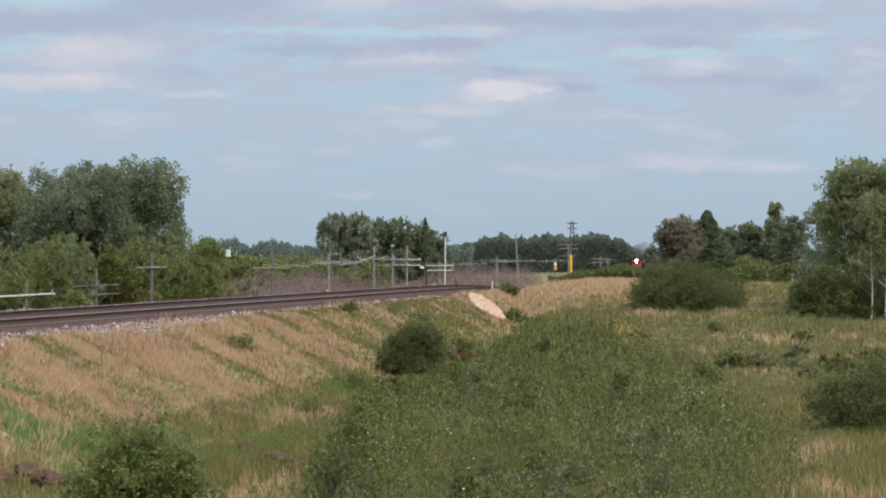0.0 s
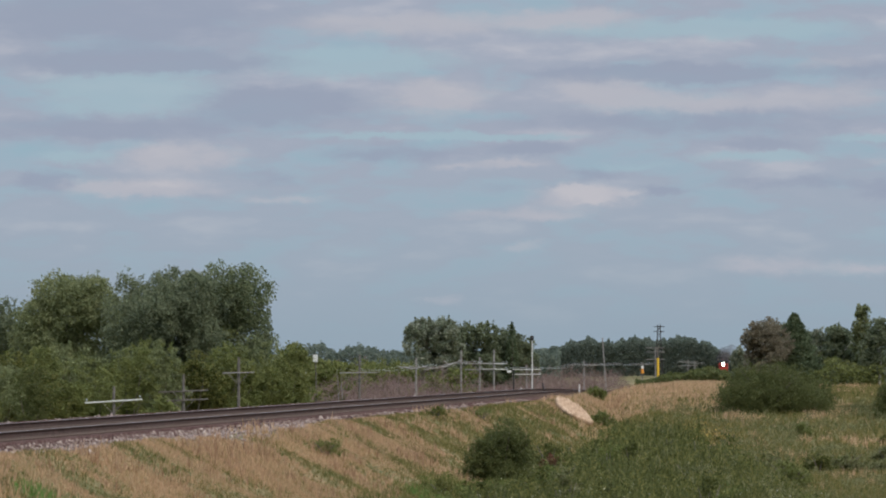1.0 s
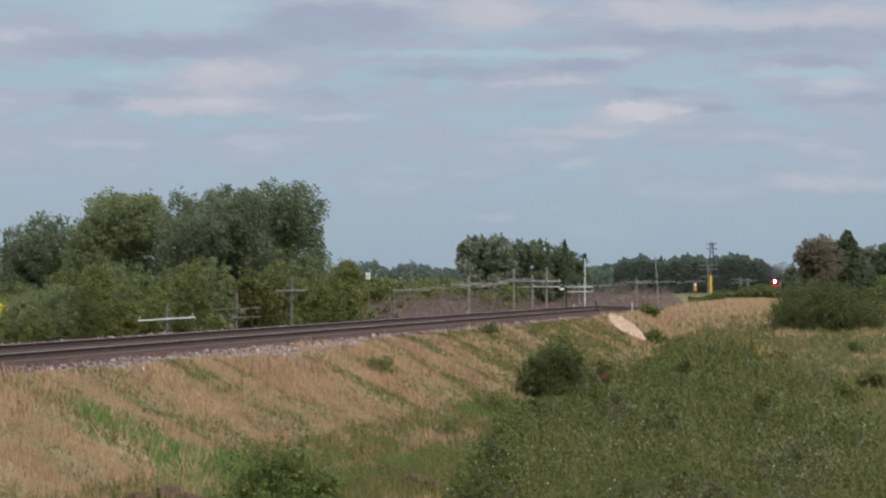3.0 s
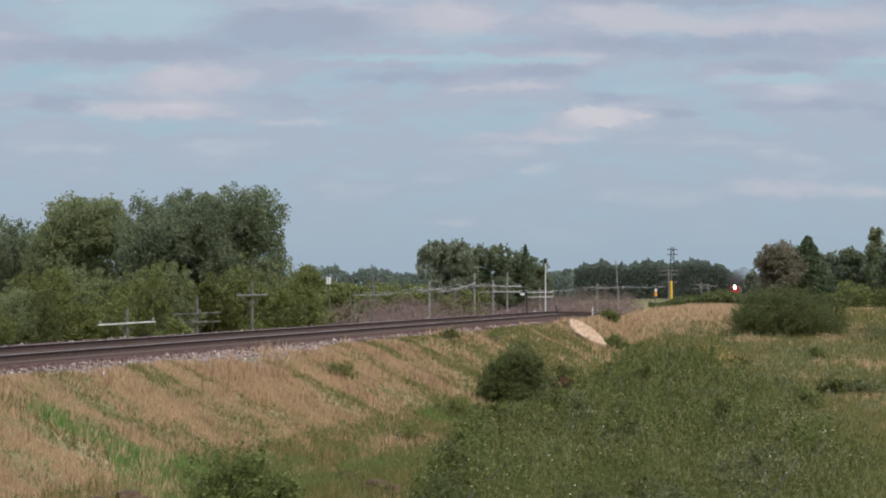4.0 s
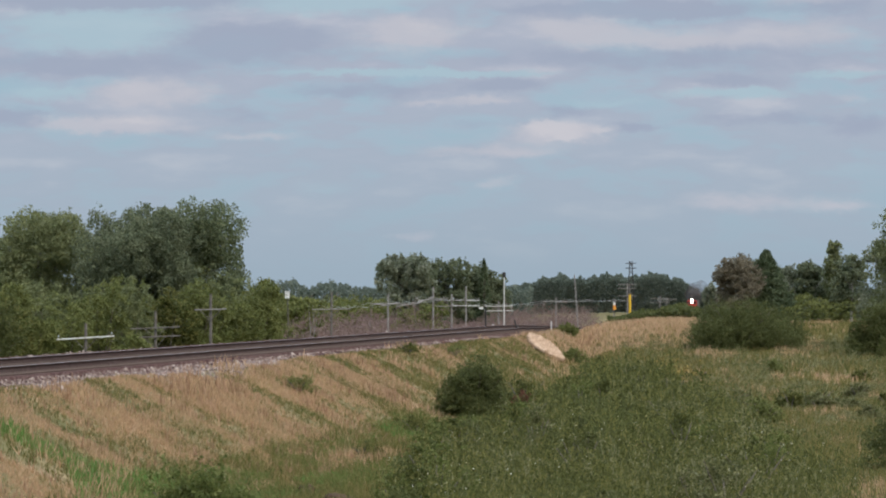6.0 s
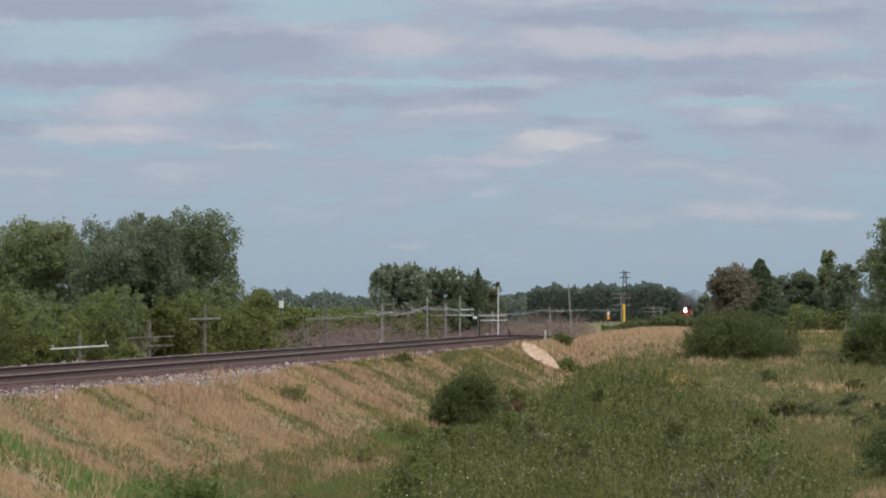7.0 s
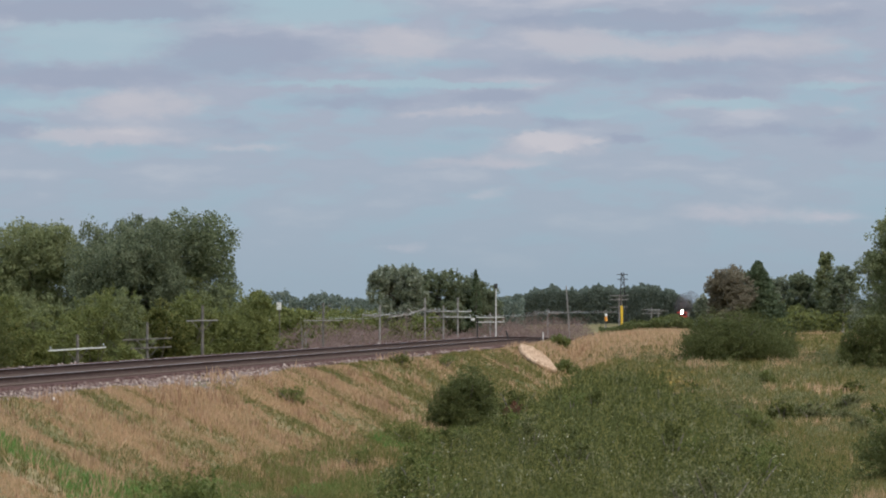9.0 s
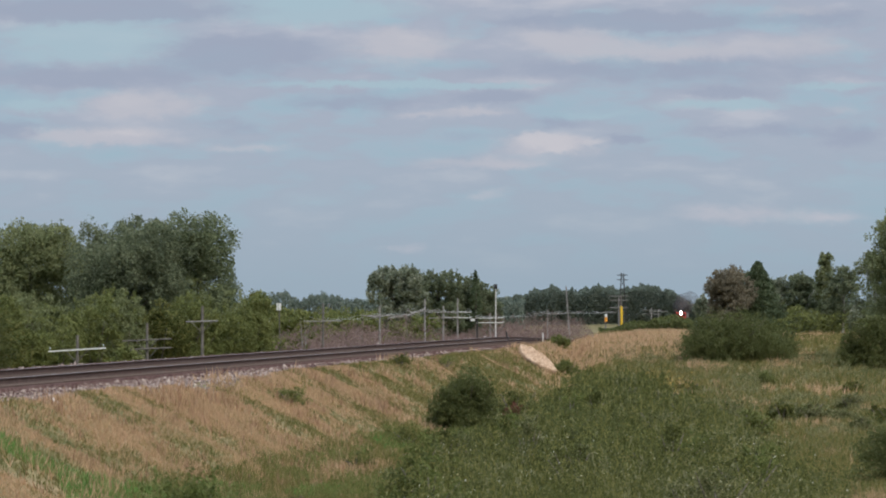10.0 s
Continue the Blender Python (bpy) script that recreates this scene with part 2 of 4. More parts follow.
M_RIPRAP = material("pale_crushed_rock", [(0.36, 0.24, 0.155), (0.50, 0.345, 0.23), (0.60, 0.435, 0.305)], 0.8, 0.9, island=0.7, spread=(0.2, 0.85), spec=0.05)
M_CLAY = material("bare_clay", [(0.06, 0.037, 0.024), (0.13, 0.083, 0.055)], 0.8, 0.95, 0.05, fine=0.3, spec=0.05)
M_CANOLA = material("canola_bloom", [(0.72, 0.58, 0.02), (0.85, 0.72, 0.04)], 4.0, 0.8, island=0.4, translucent=0.2)
M_YELLOW = material("yellow_guard_plastic", [(0.75, 0.44, 0.03), (0.85, 0.55, 0.05)], 1.0, 0.5, fine=0.1)
M_ORANGE = material("orange_plastic", [(0.80, 0.30, 0.04), (0.85, 0.36, 0.05)], 1.0, 0.5)
M_WHITE = material("white_sign_paint", [(0.74, 0.74, 0.70), (0.82, 0.82, 0.79)], 0.5, 0.6, fine=0.1)
M_GALV = material("galvanised_steel", [(0.45, 0.46, 0.46), (0.60, 0.61, 0.61)], 0.5, 0.45, 0, 0.5)
M_DARK = material("dark_painted_steel", [(0.03, 0.03, 0.03), (0.06, 0.055, 0.05)], 0.5, 0.6, fine=0.2)
M_RED = material("faded_red_loco_paint", [(0.36, 0.03, 0.02), (0.46, 0.05, 0.03)], 1.5, 0.45, fine=0.15)
M_BLACK = material("sooty_black_steel", [(0.015, 0.015, 0.015), (0.04, 0.038, 0.036)], 1.0, 0.6, fine=0.2)
M_PANE = material("cab_glass", [(0.02, 0.025, 0.03), (0.03, 0.035, 0.04)], 1.0, 0.08, spec=0.6)
M_LAMP = material("headlight_glow", [(1.0, 0.93, 0.80), (1.0, 0.93, 0.80)], 1.0, 0.3, emit=14.0)
M_HOPPER = material("grain_hopper_paint", [(0.09, 0.08, 0.07), (0.14, 0.125, 0.105)], 2.0, 0.6, fine=0.2)

rng = np.random.default_rng(7)


# ---- mesh helpers ----
def soup(name, verts, faces, mat, parent=None, label=""):
    """One mesh object out of numpy arrays; every face has the same number of corners."""
    me = bpy.data.meshes.new(name)
    k = faces.shape[1]
    me.vertices.add(len(verts))
    me.vertices.foreach_set("co", np.ascontiguousarray(verts, dtype=np.float32).ravel())
    me.loops.add(faces.size)
    me.loops.foreach_set("vertex_index", np.ascontiguousarray(faces, dtype=np.int32).ravel())
    me.polygons.add(len(faces))
    me.polygons.foreach_set("loop_start", np.arange(0, faces.size, k, dtype=np.int32))
    me.polygons.foreach_set("loop_total", np.full(len(faces), k, dtype=np.int32))
    me.update(calc_edges=True)
    me.validate()
    me.materials.append(mat)
    ob = new(name, me)
    if parent:
        ob.parent = parent
    if label:
        ob["label"] = label
    return ob


def part(name, bm, mat, parent, label="", smooth=False):
    me = bpy.data.meshes.new(name)
    bm.to_mesh(me)
    bm.free()
    me.materials.append(mat)
    if smooth:
        for f in me.polygons:
            f.use_smooth = True
    ob = new(name, me)
    if parent:
        ob.parent = parent
    if label:
        ob["label"] = label
    return ob


def thing(name, place, label, category, group="", kind="", turn=0.0):
    ob = new(name)
    ob.matrix_basis = pose(*place, 0, 0, turn)
    return tagged(ob, label, category, group, kind)


def box(bm, x0, x1, y0, y1, z0, z1, bevel=0.0):
    r = bmesh.ops.create_cube(bm, size=1.0)
    bmesh.ops.scale(bm, vec=(x1 - x0, y1 - y0, z1 - z0), verts=r["verts"])
    bmesh.ops.translate(bm, vec=((x0 + x1) / 2, (y0 + y1) / 2, (z0 + z1) / 2), verts=r["verts"])
    if bevel:
        edges = list({e for v in r["verts"] for e in v.link_edges})
        bmesh.ops.bevel(bm, geom=edges, offset=bevel, segments=1, affect="EDGES")


def rod(bm, p, q, r0, r1, n=8):
    """A tapered round bar from p to q."""
    p, q = Vector(p), Vector(q)
    turn = (q - p).to_track_quat("Z", "Y").to_matrix().to_4x4()
    m = Matrix.Translation((p + q) / 2) @ turn
    bmesh.ops.create_cone(bm, cap_ends=True, segments=n, radius1=r0, radius2=r1, depth=(q - p).length, matrix=m)


def tri_leaves(centres, size, flat=0.0, slim=0.55):
    """A pointed leaf for each centre, turned at random; size is an array of lengths."""
    n = len(centres)
    d = rng.normal(size=(n, 3))
    d[:, 2] *= 1 - flat
    d /= np.linalg.norm(d, axis=1)[:, None]
    e = np.cross(d, rng.normal(size=(n, 3)))
    e /= np.linalg.norm(e, axis=1)[:, None]
    s = np.asarray(size)[:, None]
    v = np.stack([centres - d * s * 0.5 - e * s * slim * 0.5, centres - d * s * 0.5 + e * s * slim * 0.5, centres + d * s * 0.5], axis=1)
    return v.reshape(-1, 3), np.arange(n * 3).reshape(-1, 3)


def quad_leaves(centres, size, slim=0.6):
    """A rhombic leaf for each centre, turned at random."""
    n = len(centres)
    d = rng.normal(size=(n, 3))
    d /= np.linalg.norm(d, axis=1)[:, None]
    e = np.cross(d, rng.normal(size=(n, 3)))
    e /= np.linalg.norm(e, axis=1)[:, None]
    s = np.asarray(size)[:, None]
    v = np.stack([centres - d * s * 0.5, centres + e * s * slim * 0.5, centres + d * s * 0.5, centres - e * s * slim * 0.5], axis=1)
    return v.reshape(-1, 3), np.arange(n * 4).reshape(-1, 4)


def blades(base, height, width, lean=0.35, per=3):
    """A tuft of thin blades on every base point."""
    n = len(base)
    b = np.repeat(base, per, axis=0)
    h = np.repeat(height, per) * rng.uniform(0.6, 1.1, n * per)
    w = np.repeat(width, per)
    a = rng.uniform(0, 2 * np.pi, n * per)
    b = b + np.stack([np.cos(a), np.sin(a), 0 * a], 1) * (w * 1.5)[:, None]
    b[:, 2] -= 0.05
    side = np.stack([np.sin(a), -np.cos(a), 0 * a], 1) * (w / 2)[:, None]
    tip = b + np.stack([rng.normal(0, lean, n * per) * h, rng.normal(0, lean, n * per) * h, h], 1)
    v = np.stack([b - side, b + side, tip], axis=1).reshape(-1, 3)
    return v, np.arange(n * per * 3).reshape(-1, 3)


def snoise(x, y, seed=0, octaves=3):
    """Smooth value noise on arrays, 0 to 1, about one feature a unit."""
    total, amp, norm = 0.0, 1.0, 0.0
    for o in range(octaves):
        xs, ys = np.asarray(x) * 2**o + 13.7 * o + seed * 5.3, np.asarray(y) * 2**o + 7.1 * o + seed * 3.9
        i, j = np.floor(xs), np.floor(ys)
        fx, fy = xs - i, ys - j
        fx, fy = fx * fx * (3 - 2 * fx), fy * fy * (3 - 2 * fy)

        def h(a, b):
            return np.modf(np.abs(np.sin(a * 127.1 + b * 311.7 + seed * 17.0) * 43758.5453))[0]

        t = (h(i, j) * (1 - fx) + h(i + 1, j) * fx) * (1 - fy) + (h(i, j + 1) * (1 - fx) + h(i + 1, j + 1) * fx) * fy
        total, norm, amp = total + t * amp, norm + amp, amp * 0.5
    return total / norm


def smooth(x):
    x = np.clip(x, 0, 1)
    return x * x * (3 - 2 * x)


# ---- lie of the land ----
_y = np.arange(-400.0, 5001.0, 1.0)
_heading = 0.095 - 0.0374 * smooth((_y - 430) / 130)
_line = np.concatenate([[0.0], np.cumsum(_heading[:-1])])
_line += -16.4 - np.interp(190.0, _y, _line)


def track_x(y):
    return np.interp(y, _y, _line)


def track_z(y):
    """Height of the rail tops: level on the bank, then falling away."""
    y = np.asarray(y, dtype=float)
    return 3.95 - 1.0 * smooth((y - 405) / 150) - 2.05 * smooth((y - 600) / 900)


def land(x, y):
    """Height of the ground."""
    x, y = np.asarray(x, dtype=float), np.asarray(y, dtype=float)
    u = x - track_x(y)
    right = (3.75 * smooth((y - 300) / 165) - 0.25 * smooth((y - 480) / 100)) * smooth((u - 1.9) / (9 - 6.6 * smooth((y - 400) / 45)))
    left = 2.2 * smooth((y - 330) / 200) * smooth((60 + u) / 40) * (u < 0)
    base = np.where(u >= 0, right, left) * (1 - 0.75 * smooth((y - 650) / 800))
    base = base + 4.7 * (1 - smooth((y - 4) / 50)) * smooth((u - 8) / 14)
    base = base + 0.35 * (snoise(x / 9, y / 14, 3) - 0.5) * smooth((np.abs(u) - 5) / 4)
    crest = track_z(y) - 0.62
    wear = 0.30 * (snoise(x / 14, y / 3.2, 5) - 0.5) * smooth((np.abs(u) - 3.2) / 2)
    bank = crest - np.maximum(np.abs(u) - 3.3, 0) / 2.1 + wear
    return np.maximum(base, np.where(np.abs(u) < 24, bank, base))


def on_land(x, y, lift=0.0):
    return (float(x), float(y), float(land(x, y)) + lift)


def grid_mesh(name, us, ys, height, mat):
    U, Y = np.meshgrid(us, ys)
    X = track_x(Y) + U
    V = np.stack([X, Y, height(X, Y)], -1).reshape(-1, 3)
    n, k = len(us), len(ys)
    i = (np.arange(k - 1)[:, None] * n + np.arange(n - 1)[None, :]).ravel()
    ob = soup(name, V, np.stack([i, i + 1, i + 1 + n, i + n], 1), mat)
    for f in ob.data.polygons:
        f.use_smooth = True
    return ob


def build_ground():
    us = np.concatenate([[-3500, -1500, -700, -350, -200, -130], np.arange(-90, -16, 6.0), np.arange(-16, 24, 0.5), np.arange(24, 90, 3.0), [110, 150, 220, 350, 700, 1500, 3500]])
    ys = np.concatenate([[-400, -200, -100, -40], np.arange(0, 90, 5.0), np.arange(90, 460, 1.5), np.arange(460, 700, 4.0), np.arange(700, 1800, 25.0), [1900, 2300, 3000, 4000, 4990]])
    return tagged(grid_mesh("ground", us, ys, land, M_SOIL), "uneven meadow ground and railway bank under grass", "ground", kind="structure")


build_ground()


# ---- railway ----
def build_track():
    ys = np.concatenate([np.arange(150, 460, 2.0), np.arange(460, 1801, 20.0)])
    bed = [(-3.6, -0.75), (-2.3, 0.14), (-1.6, 0.12), (-1.45, 0.0), (1.5, -0.32), (1.85, -0.36), (3.6, -0.9)]
    V = np.array([[track_x(y) + u + 0.12 * math.sin(y * 1.3 + u), y, track_z(y) + z] for y in ys for u, z in bed])
    n = len(bed)
    i = (np.arange(len(ys) - 1)[:, None] * n + np.arange(n - 1)[None, :]).ravel()
    tagged(soup("ballast_bed", V, np.stack([i, i + 1, i + 1 + n, i + n], 1), M_BALLAST), "brown-grey crushed stone ballast bed under the track", "ballast", kind="structure")
    track = thing("railway_track", (0, 0, 0), "single railway track of rusty steel rails on dark wooden ties", "railway track")
    prof = [(-0.075, -0.18), (0.075, -0.18), (0.075, -0.165), (0.012, -0.15), (0.012, -0.05), (0.036, -0.042), (0.036, -0.004), (-0.036, -0.004), (-0.036, -0.042), (-0.012, -0.05), (-0.012, -0.15), (-0.075, -0.165)]
    k = len(prof)
    for side, lift in ((-0.755, 0.2), (0.755, 0.0)):
        V = np.array([[track_x(y) + side + u, y, track_z(y) + lift + z] for y in ys for u, z in prof])
        F = [[a * k + b, a * k + (b + 1) % k, (a + 1) * k + (b + 1) % k, (a + 1) * k + b] for a in range(len(ys) - 1) for b in range(k)]
        rail = soup("rail", V, np.array(F), M_RAIL, track, "rust-brown steel rail")
        V = np.array([[track_x(y) + side + u, y, track_z(y) + lift + z] for y in ys for u, z in ((-0.036, -0.002), (0.036, -0.002), (0.03, 0.004), (-0.03, 0.004))])
        F = [[a * 4 + b, a * 4 + (b + 1) % 4, (a + 1) * 4 + (b + 1) % 4, (a + 1) * 4 + b] for a in range(len(ys) - 1) for b in range(4)]
        soup("rail_head", V, np.array(F), M_HEAD, rail, "bright worn rail head")
    return track


TRACK = build_track()


def stone_edge(y):
    """How far down the shoulder the bare stones reach."""
    return np.interp(y, [165, 180, 192, 215, 245, 262, 296, 304, 318, 324, 440], [3.2, 4.0, 3.4, 4.5, 3.7, 2.7, 2.5, 3.7, 3.7, 2.5, 2.4])


def build_ballast_stones():
    """Loose stones on the shoulder, whitish where the slope is bare."""
    n = 26000
    y = rng.uniform(165, 440, n)
    u = rng.uniform(2.0, 5.2, n)
    keep = u < stone_edge(y) + 0.3 - 1.2 * snoise(y / 4, u / 2, 11)
    y, u = y[keep], u[keep]
    far = rng.random(len(y)) < 0.03
    u = np.where(far, rng.uniform(-2.4, -1.65, len(y)), u)
    x = track_x(y) + u
    z = np.where(far, track_z(y) + 0.13, np.maximum(land(x, y), track_z(y) - 0.36 - (u - 1.85) * 0.309)) + 0.005
    c = np.stack([x, y, z], 1)
    s = rng.gamma(1.8, 0.013, len(c)) + 0.028
    oct_v = np.array([[1, 0, 0], [-1, 0, 0], [0, 1, 0], [0, -1, 0], [0, 0, 1], [0, 0, -1]], float)
    oct_f = np.array([[0, 2, 4], [2, 1, 4], [1, 3, 4], [3, 0, 4], [2, 0, 5], [1, 2, 5], [3, 1, 5], [0, 3, 5]])
    v = c[:, None, :] + oct_v[None] * (s[:, None, None] * rng.uniform(0.6, 1.3, (len(c), 6, 1)))
    f = (np.arange(len(c))[:, None, None] * 6 + oct_f[None]).reshape(-1, 3)
    tagged(soup("ballast_stones", v.reshape(-1, 3), f, M_STONE), "loose grey and whitish ballast stones on the bank's shoulder", "stones", kind="stuff")


build_ballast_stones()


def build_gravel():
    """Brown crushed stone over the bed, between the ties and down the shoulder."""
    n = 22000
    y = 165 + 275 * rng.random(n) ** 1.2
    u = rng.uniform(-1.7, 2.3, n)
    u = np.where((u > 1.05) & (u < 1.75), rng.uniform(-0.6, 0.6, n), u)
    x = track_x(y) + u
    z = track_z(y) + np.interp(u, [-1.6, -1.45, 1.5, 1.85, 3.6], [0.12, 0.0, -0.32, -0.36, -0.9]) + 0.015
    c = np.stack([x, y, z], 1)
    tet = np.array([[1, 0, -0.4], [-0.6, 0.9, -0.4], [-0.6, -0.9, -0.4], [0, 0, 0.9]])
    f0 = np.array([[0, 1, 3], [1, 2, 3], [2, 0, 3]])
    v = c[:, None, :] + tet[None] * (rng.uniform(0.035, 0.085, n)[:, None, None] * rng.uniform(0.6, 1.3, (n, 4, 1)))
    f = (np.arange(n)[:, None, None] * 4 + f0[None]).reshape(-1, 3)
    tagged(soup("brown_gravel", v.reshape(-1, 3), f, M_GRAVEL), "rust-stained brown crushed stone along the track", "gravel", kind="stuff")


M_GRAVEL = material("rusty_gravel", [(0.055, 0.029, 0.025), (0.10, 0.058, 0.05), (0.18, 0.12, 0.105)], 0.8, 0.95, island=0.85, spread=(0.1, 0.95), spec=0.05)
build_gravel()


# ---- plants ----
def trunk_mesh(height, radius, limbs, spread, seed):
    r = random.Random(seed)
    bm = bmesh.new()
    p, rad = Vector((0, 0, -0.3)), radius
    for i in range(5):
        q = p + Vector((r.uniform(-0.05, 0.05) * height * 0.3, r.uniform(-0.05, 0.05) * height * 0.3, height / 5))
        rod(bm, p, q, rad, rad * 0.78, 7)
        p, rad = q, rad * 0.78
    for i in range(limbs):
        a, h = r.uniform(0, 6.28), height * r.uniform(0.3, 0.85)
        s = Vector((0, 0, h))
        m = s + Vector((math.cos(a), math.sin(a), 0.7)) * spread * 0.4
        e = m + Vector((math.cos(a + 0.3), math.sin(a + 0.3), 1.0)) * spread * 0.4
        rod(bm, s, m, radius * 0.4, radius * 0.25, 6)
        rod(bm, m, e, radius * 0.25, radius * 0.08, 5)
    return bm


def crown_points(n, blobs, fill=0.35, clump=0.3, per=34):
    """Leaf places: small clumps in and on a heap of ellipsoids (x, y, z, rx, ry, rz)."""
    b = np.array(blobs)
    m = max(n // per, 8)
    area = (b[:, 3] * b[:, 4] * b[:, 5]) ** (2 / 3)
    pick = rng.choice(len(b), m, p=area / area.sum())
    d = rng.normal(size=(m, 3))
    d /= np.linalg.norm(d, axis=1)[:, None]
    r = 1 - fill * rng.random(m) ** 1.5
    lump = 0.80 + 0.40 * snoise(d[:, 0] * 2.2 + pick * 7.3, d[:, 2] * 2.2 + d[:, 1] * 1.7, 9, 2)
    mid = b[pick, :3] + d * b[pick, 3:] * (r * lump)[:, None]
    size = clump * rng.uniform(0.5, 1.4, m)
    own = rng.integers(0, m, n)
    off = rng.normal(size=(n, 3))
    off *= (np.minimum(rng.random(n) ** 0.4, 1.0) * 1.25 / np.linalg.norm(off, axis=1))[:, None]
    return mid[own] + off * size[own][:, None] * np.array([1.0, 1.0, 0.75])


def heap(width, depth, low, high, count, seed, top=1.0, blob=0.34, taper=0.0):
    """Ellipsoids that make an uneven crown width x depth from low to high."""
    r = random.Random(seed)
    out = []
    for i in range(count):
        a, q = r.uniform(0, 6.28), math.sqrt(r.random())
        h = r.random() ** 0.8
        reach = math.sqrt(1 - ((h - 0.45) / 0.78) ** 2) * top * (1 - taper * h)
        x, y = math.cos(a) * q * width / 2 * 0.72 * reach, math.sin(a) * q * depth / 2 * 0.72 * reach
        k = r.uniform(0.65, 1.2) * blob * (1 - 0.6 * taper * h)
        z = low + (high - low) * (0.12 + 0.76 * h)
        out.append((x, y, z, width / 2 * k, depth / 2 * k, (high - low) / 2 * k * 0.9))
    return out


def dome(width, depth, height, count, seed, flat=2.6):
    """Rounded heaps that make a domed bush down to the ground."""
    r = random.Random(seed)
    out = []
    for i in range(count):
        a, q = r.uniform(0, 6.28), math.sqrt(r.random())
        top = height * (1 - 0.72 * q**flat) * r.uniform(0.7, 1.05)
        k = min(r.uniform(0.09, 0.18) * width, 0.42 * height)
        x, y = math.cos(a) * q * (width / 2 - 0.7 * k), math.sin(a) * q * (depth / 2 - 0.7 * k)
        z = max(top - k, 0.5 * k)
        out.append((x, y, z, k, k * depth / width, k))
        if z > 1.6 * k:
            out.append((x, y, z * 0.45, k * 1.1, k * depth / width, k))
    return out


def shoot_points(blobs, count, length, per=16):
    """Leaf places along upright twigs that stick out of a crown."""
    b = np.array(blobs)
    pick = rng.integers(0, len(b), count)
    d = rng.normal(size=(count, 3))
    d[:, 2] = np.abs(d[:, 2]) * 0.9 + 0.25
    d /= np.linalg.norm(d, axis=1)[:, None]
    base = b[pick, :3] + d * b[pick, 3:] * 0.85
    way = d * 0.55 + np.array([0, 0, 0.7])
    k = rng.random((count, per)) * rng.uniform(0.5, 1.2, (count, 1)) * length
    pts = base[:, None] + way[:, None] * k[..., None] + rng.normal(0, 0.14 * length, (count, per, 3))
    return pts.reshape(-1, 3)


def tree(name, x, y, peak, width, mat, label, leaves=9000, leaf=0.3, low=0.22, seed=1, category="tree", bark=None, blobs=26, group="", depth=None, sink=0.0, top=1.0, blob=0.34, clump=0.31, taper=0.0, girth=1.0):
    height = peak - float(land(x, y))
    root = thing(name, on_land(x, y, -sink), label, category, group)
    part("trunk", trunk_mesh(height * 0.75, (height * 0.018 + 0.04) * girth, 7, width * 0.34, seed), bark or M_BARK, root)
    lumps = heap(width, depth or width, height * low, height, blobs, seed, top, blob, taper)
    c = np.concatenate([crown_points(leaves, lumps, clump=clump), shoot_points(lumps, leaves // 100, 0.035 * width + 0.12)])
    v, f = tri_leaves(c, 1.1 * leaf * rng.uniform(0.55, 1.3, len(c)), 0.0, 0.8)
    soup("crown", v, f, mat, root)
    return root


def bush(name, x, y, peak, width, mat, label, leaves=9000, leaf=0.12, seed=1, blobs=22, group="", category="bush", depth=None, low=0.02, blob=0.36, domed=False, flat=2.6):
    height = peak - float(land(x, y))
    root = thing(name, on_land(x, y), label, category, group)
    r = random.Random(seed)
    for i in range(4):
        bm = bmesh.new()
        a = i * 1.6 + r.uniform(0, 0.8)
        e = Vector((math.cos(a) * width * 0.3, math.sin(a) * width * 0.3, height * r.uniform(0.6, 0.85)))
        rod(bm, (0, 0, -0.1), e * 0.5 + Vector((0, 0, height * 0.1)), 0.05, 0.035, 5)
        rod(bm, e * 0.5 + Vector((0, 0, height * 0.1)), e, 0.035, 0.012, 5)
        part("stem", bm, M_BARK, root)
    if domed:
        lumps = dome(width, depth or width, height, blobs, seed, flat)
    else:
        lumps = heap(width, depth or width, height * low, height, blobs, seed, 1.0, blob)
    # twigs stick out of the outline
    c = np.concatenate([crown_points(leaves, lumps, clump=max(leaf * 1.5, 0.07 * width ** 0.7 + 0.04)), shoot_points(lumps, leaves // 110, 0.05 * width + 0.12)])
    c = c[c[:, 2] > -0.15]
    v, f = tri_leaves(c, 1.1 * leaf * rng.uniform(0.5, 1.3, len(c)), 0.0, 0.7)
    soup("foliage", v, f, mat, root)
    return root


def spruce(name, x, y, peak, width, mat, label, leaves=5000, seed=1):
    height = peak - float(land(x, y))
    root = thing(name, on_land(x, y), label, "tree")
    part("trunk", trunk_mesh(height * 0.95, height * 0.015 + 0.03, 0, 1, seed), M_BARK, root)
    h = rng.random(leaves) ** 1.4
    a = rng.uniform(0, 2 * np.pi, leaves)
    tier = 0.55 + 0.45 * np.abs(np.sin(h * 26 + 1.5 * np.sin(a * 3 + h * 9)))
    rad = (0.04 + (1 - h) ** 0.8) * width / 2 * tier * np.sqrt(rng.uniform(0.15, 1, leaves))
    c = np.stack([np.cos(a) * rad, np.sin(a) * rad, height * (0.06 + 0.94 * h) - rad * 0.25], 1)
    v, f = quad_leaves(c, 0.36 * rng.uniform(0.5, 1.2, leaves), 0.45)
    soup("foliage", v, f, mat, root)
    return root


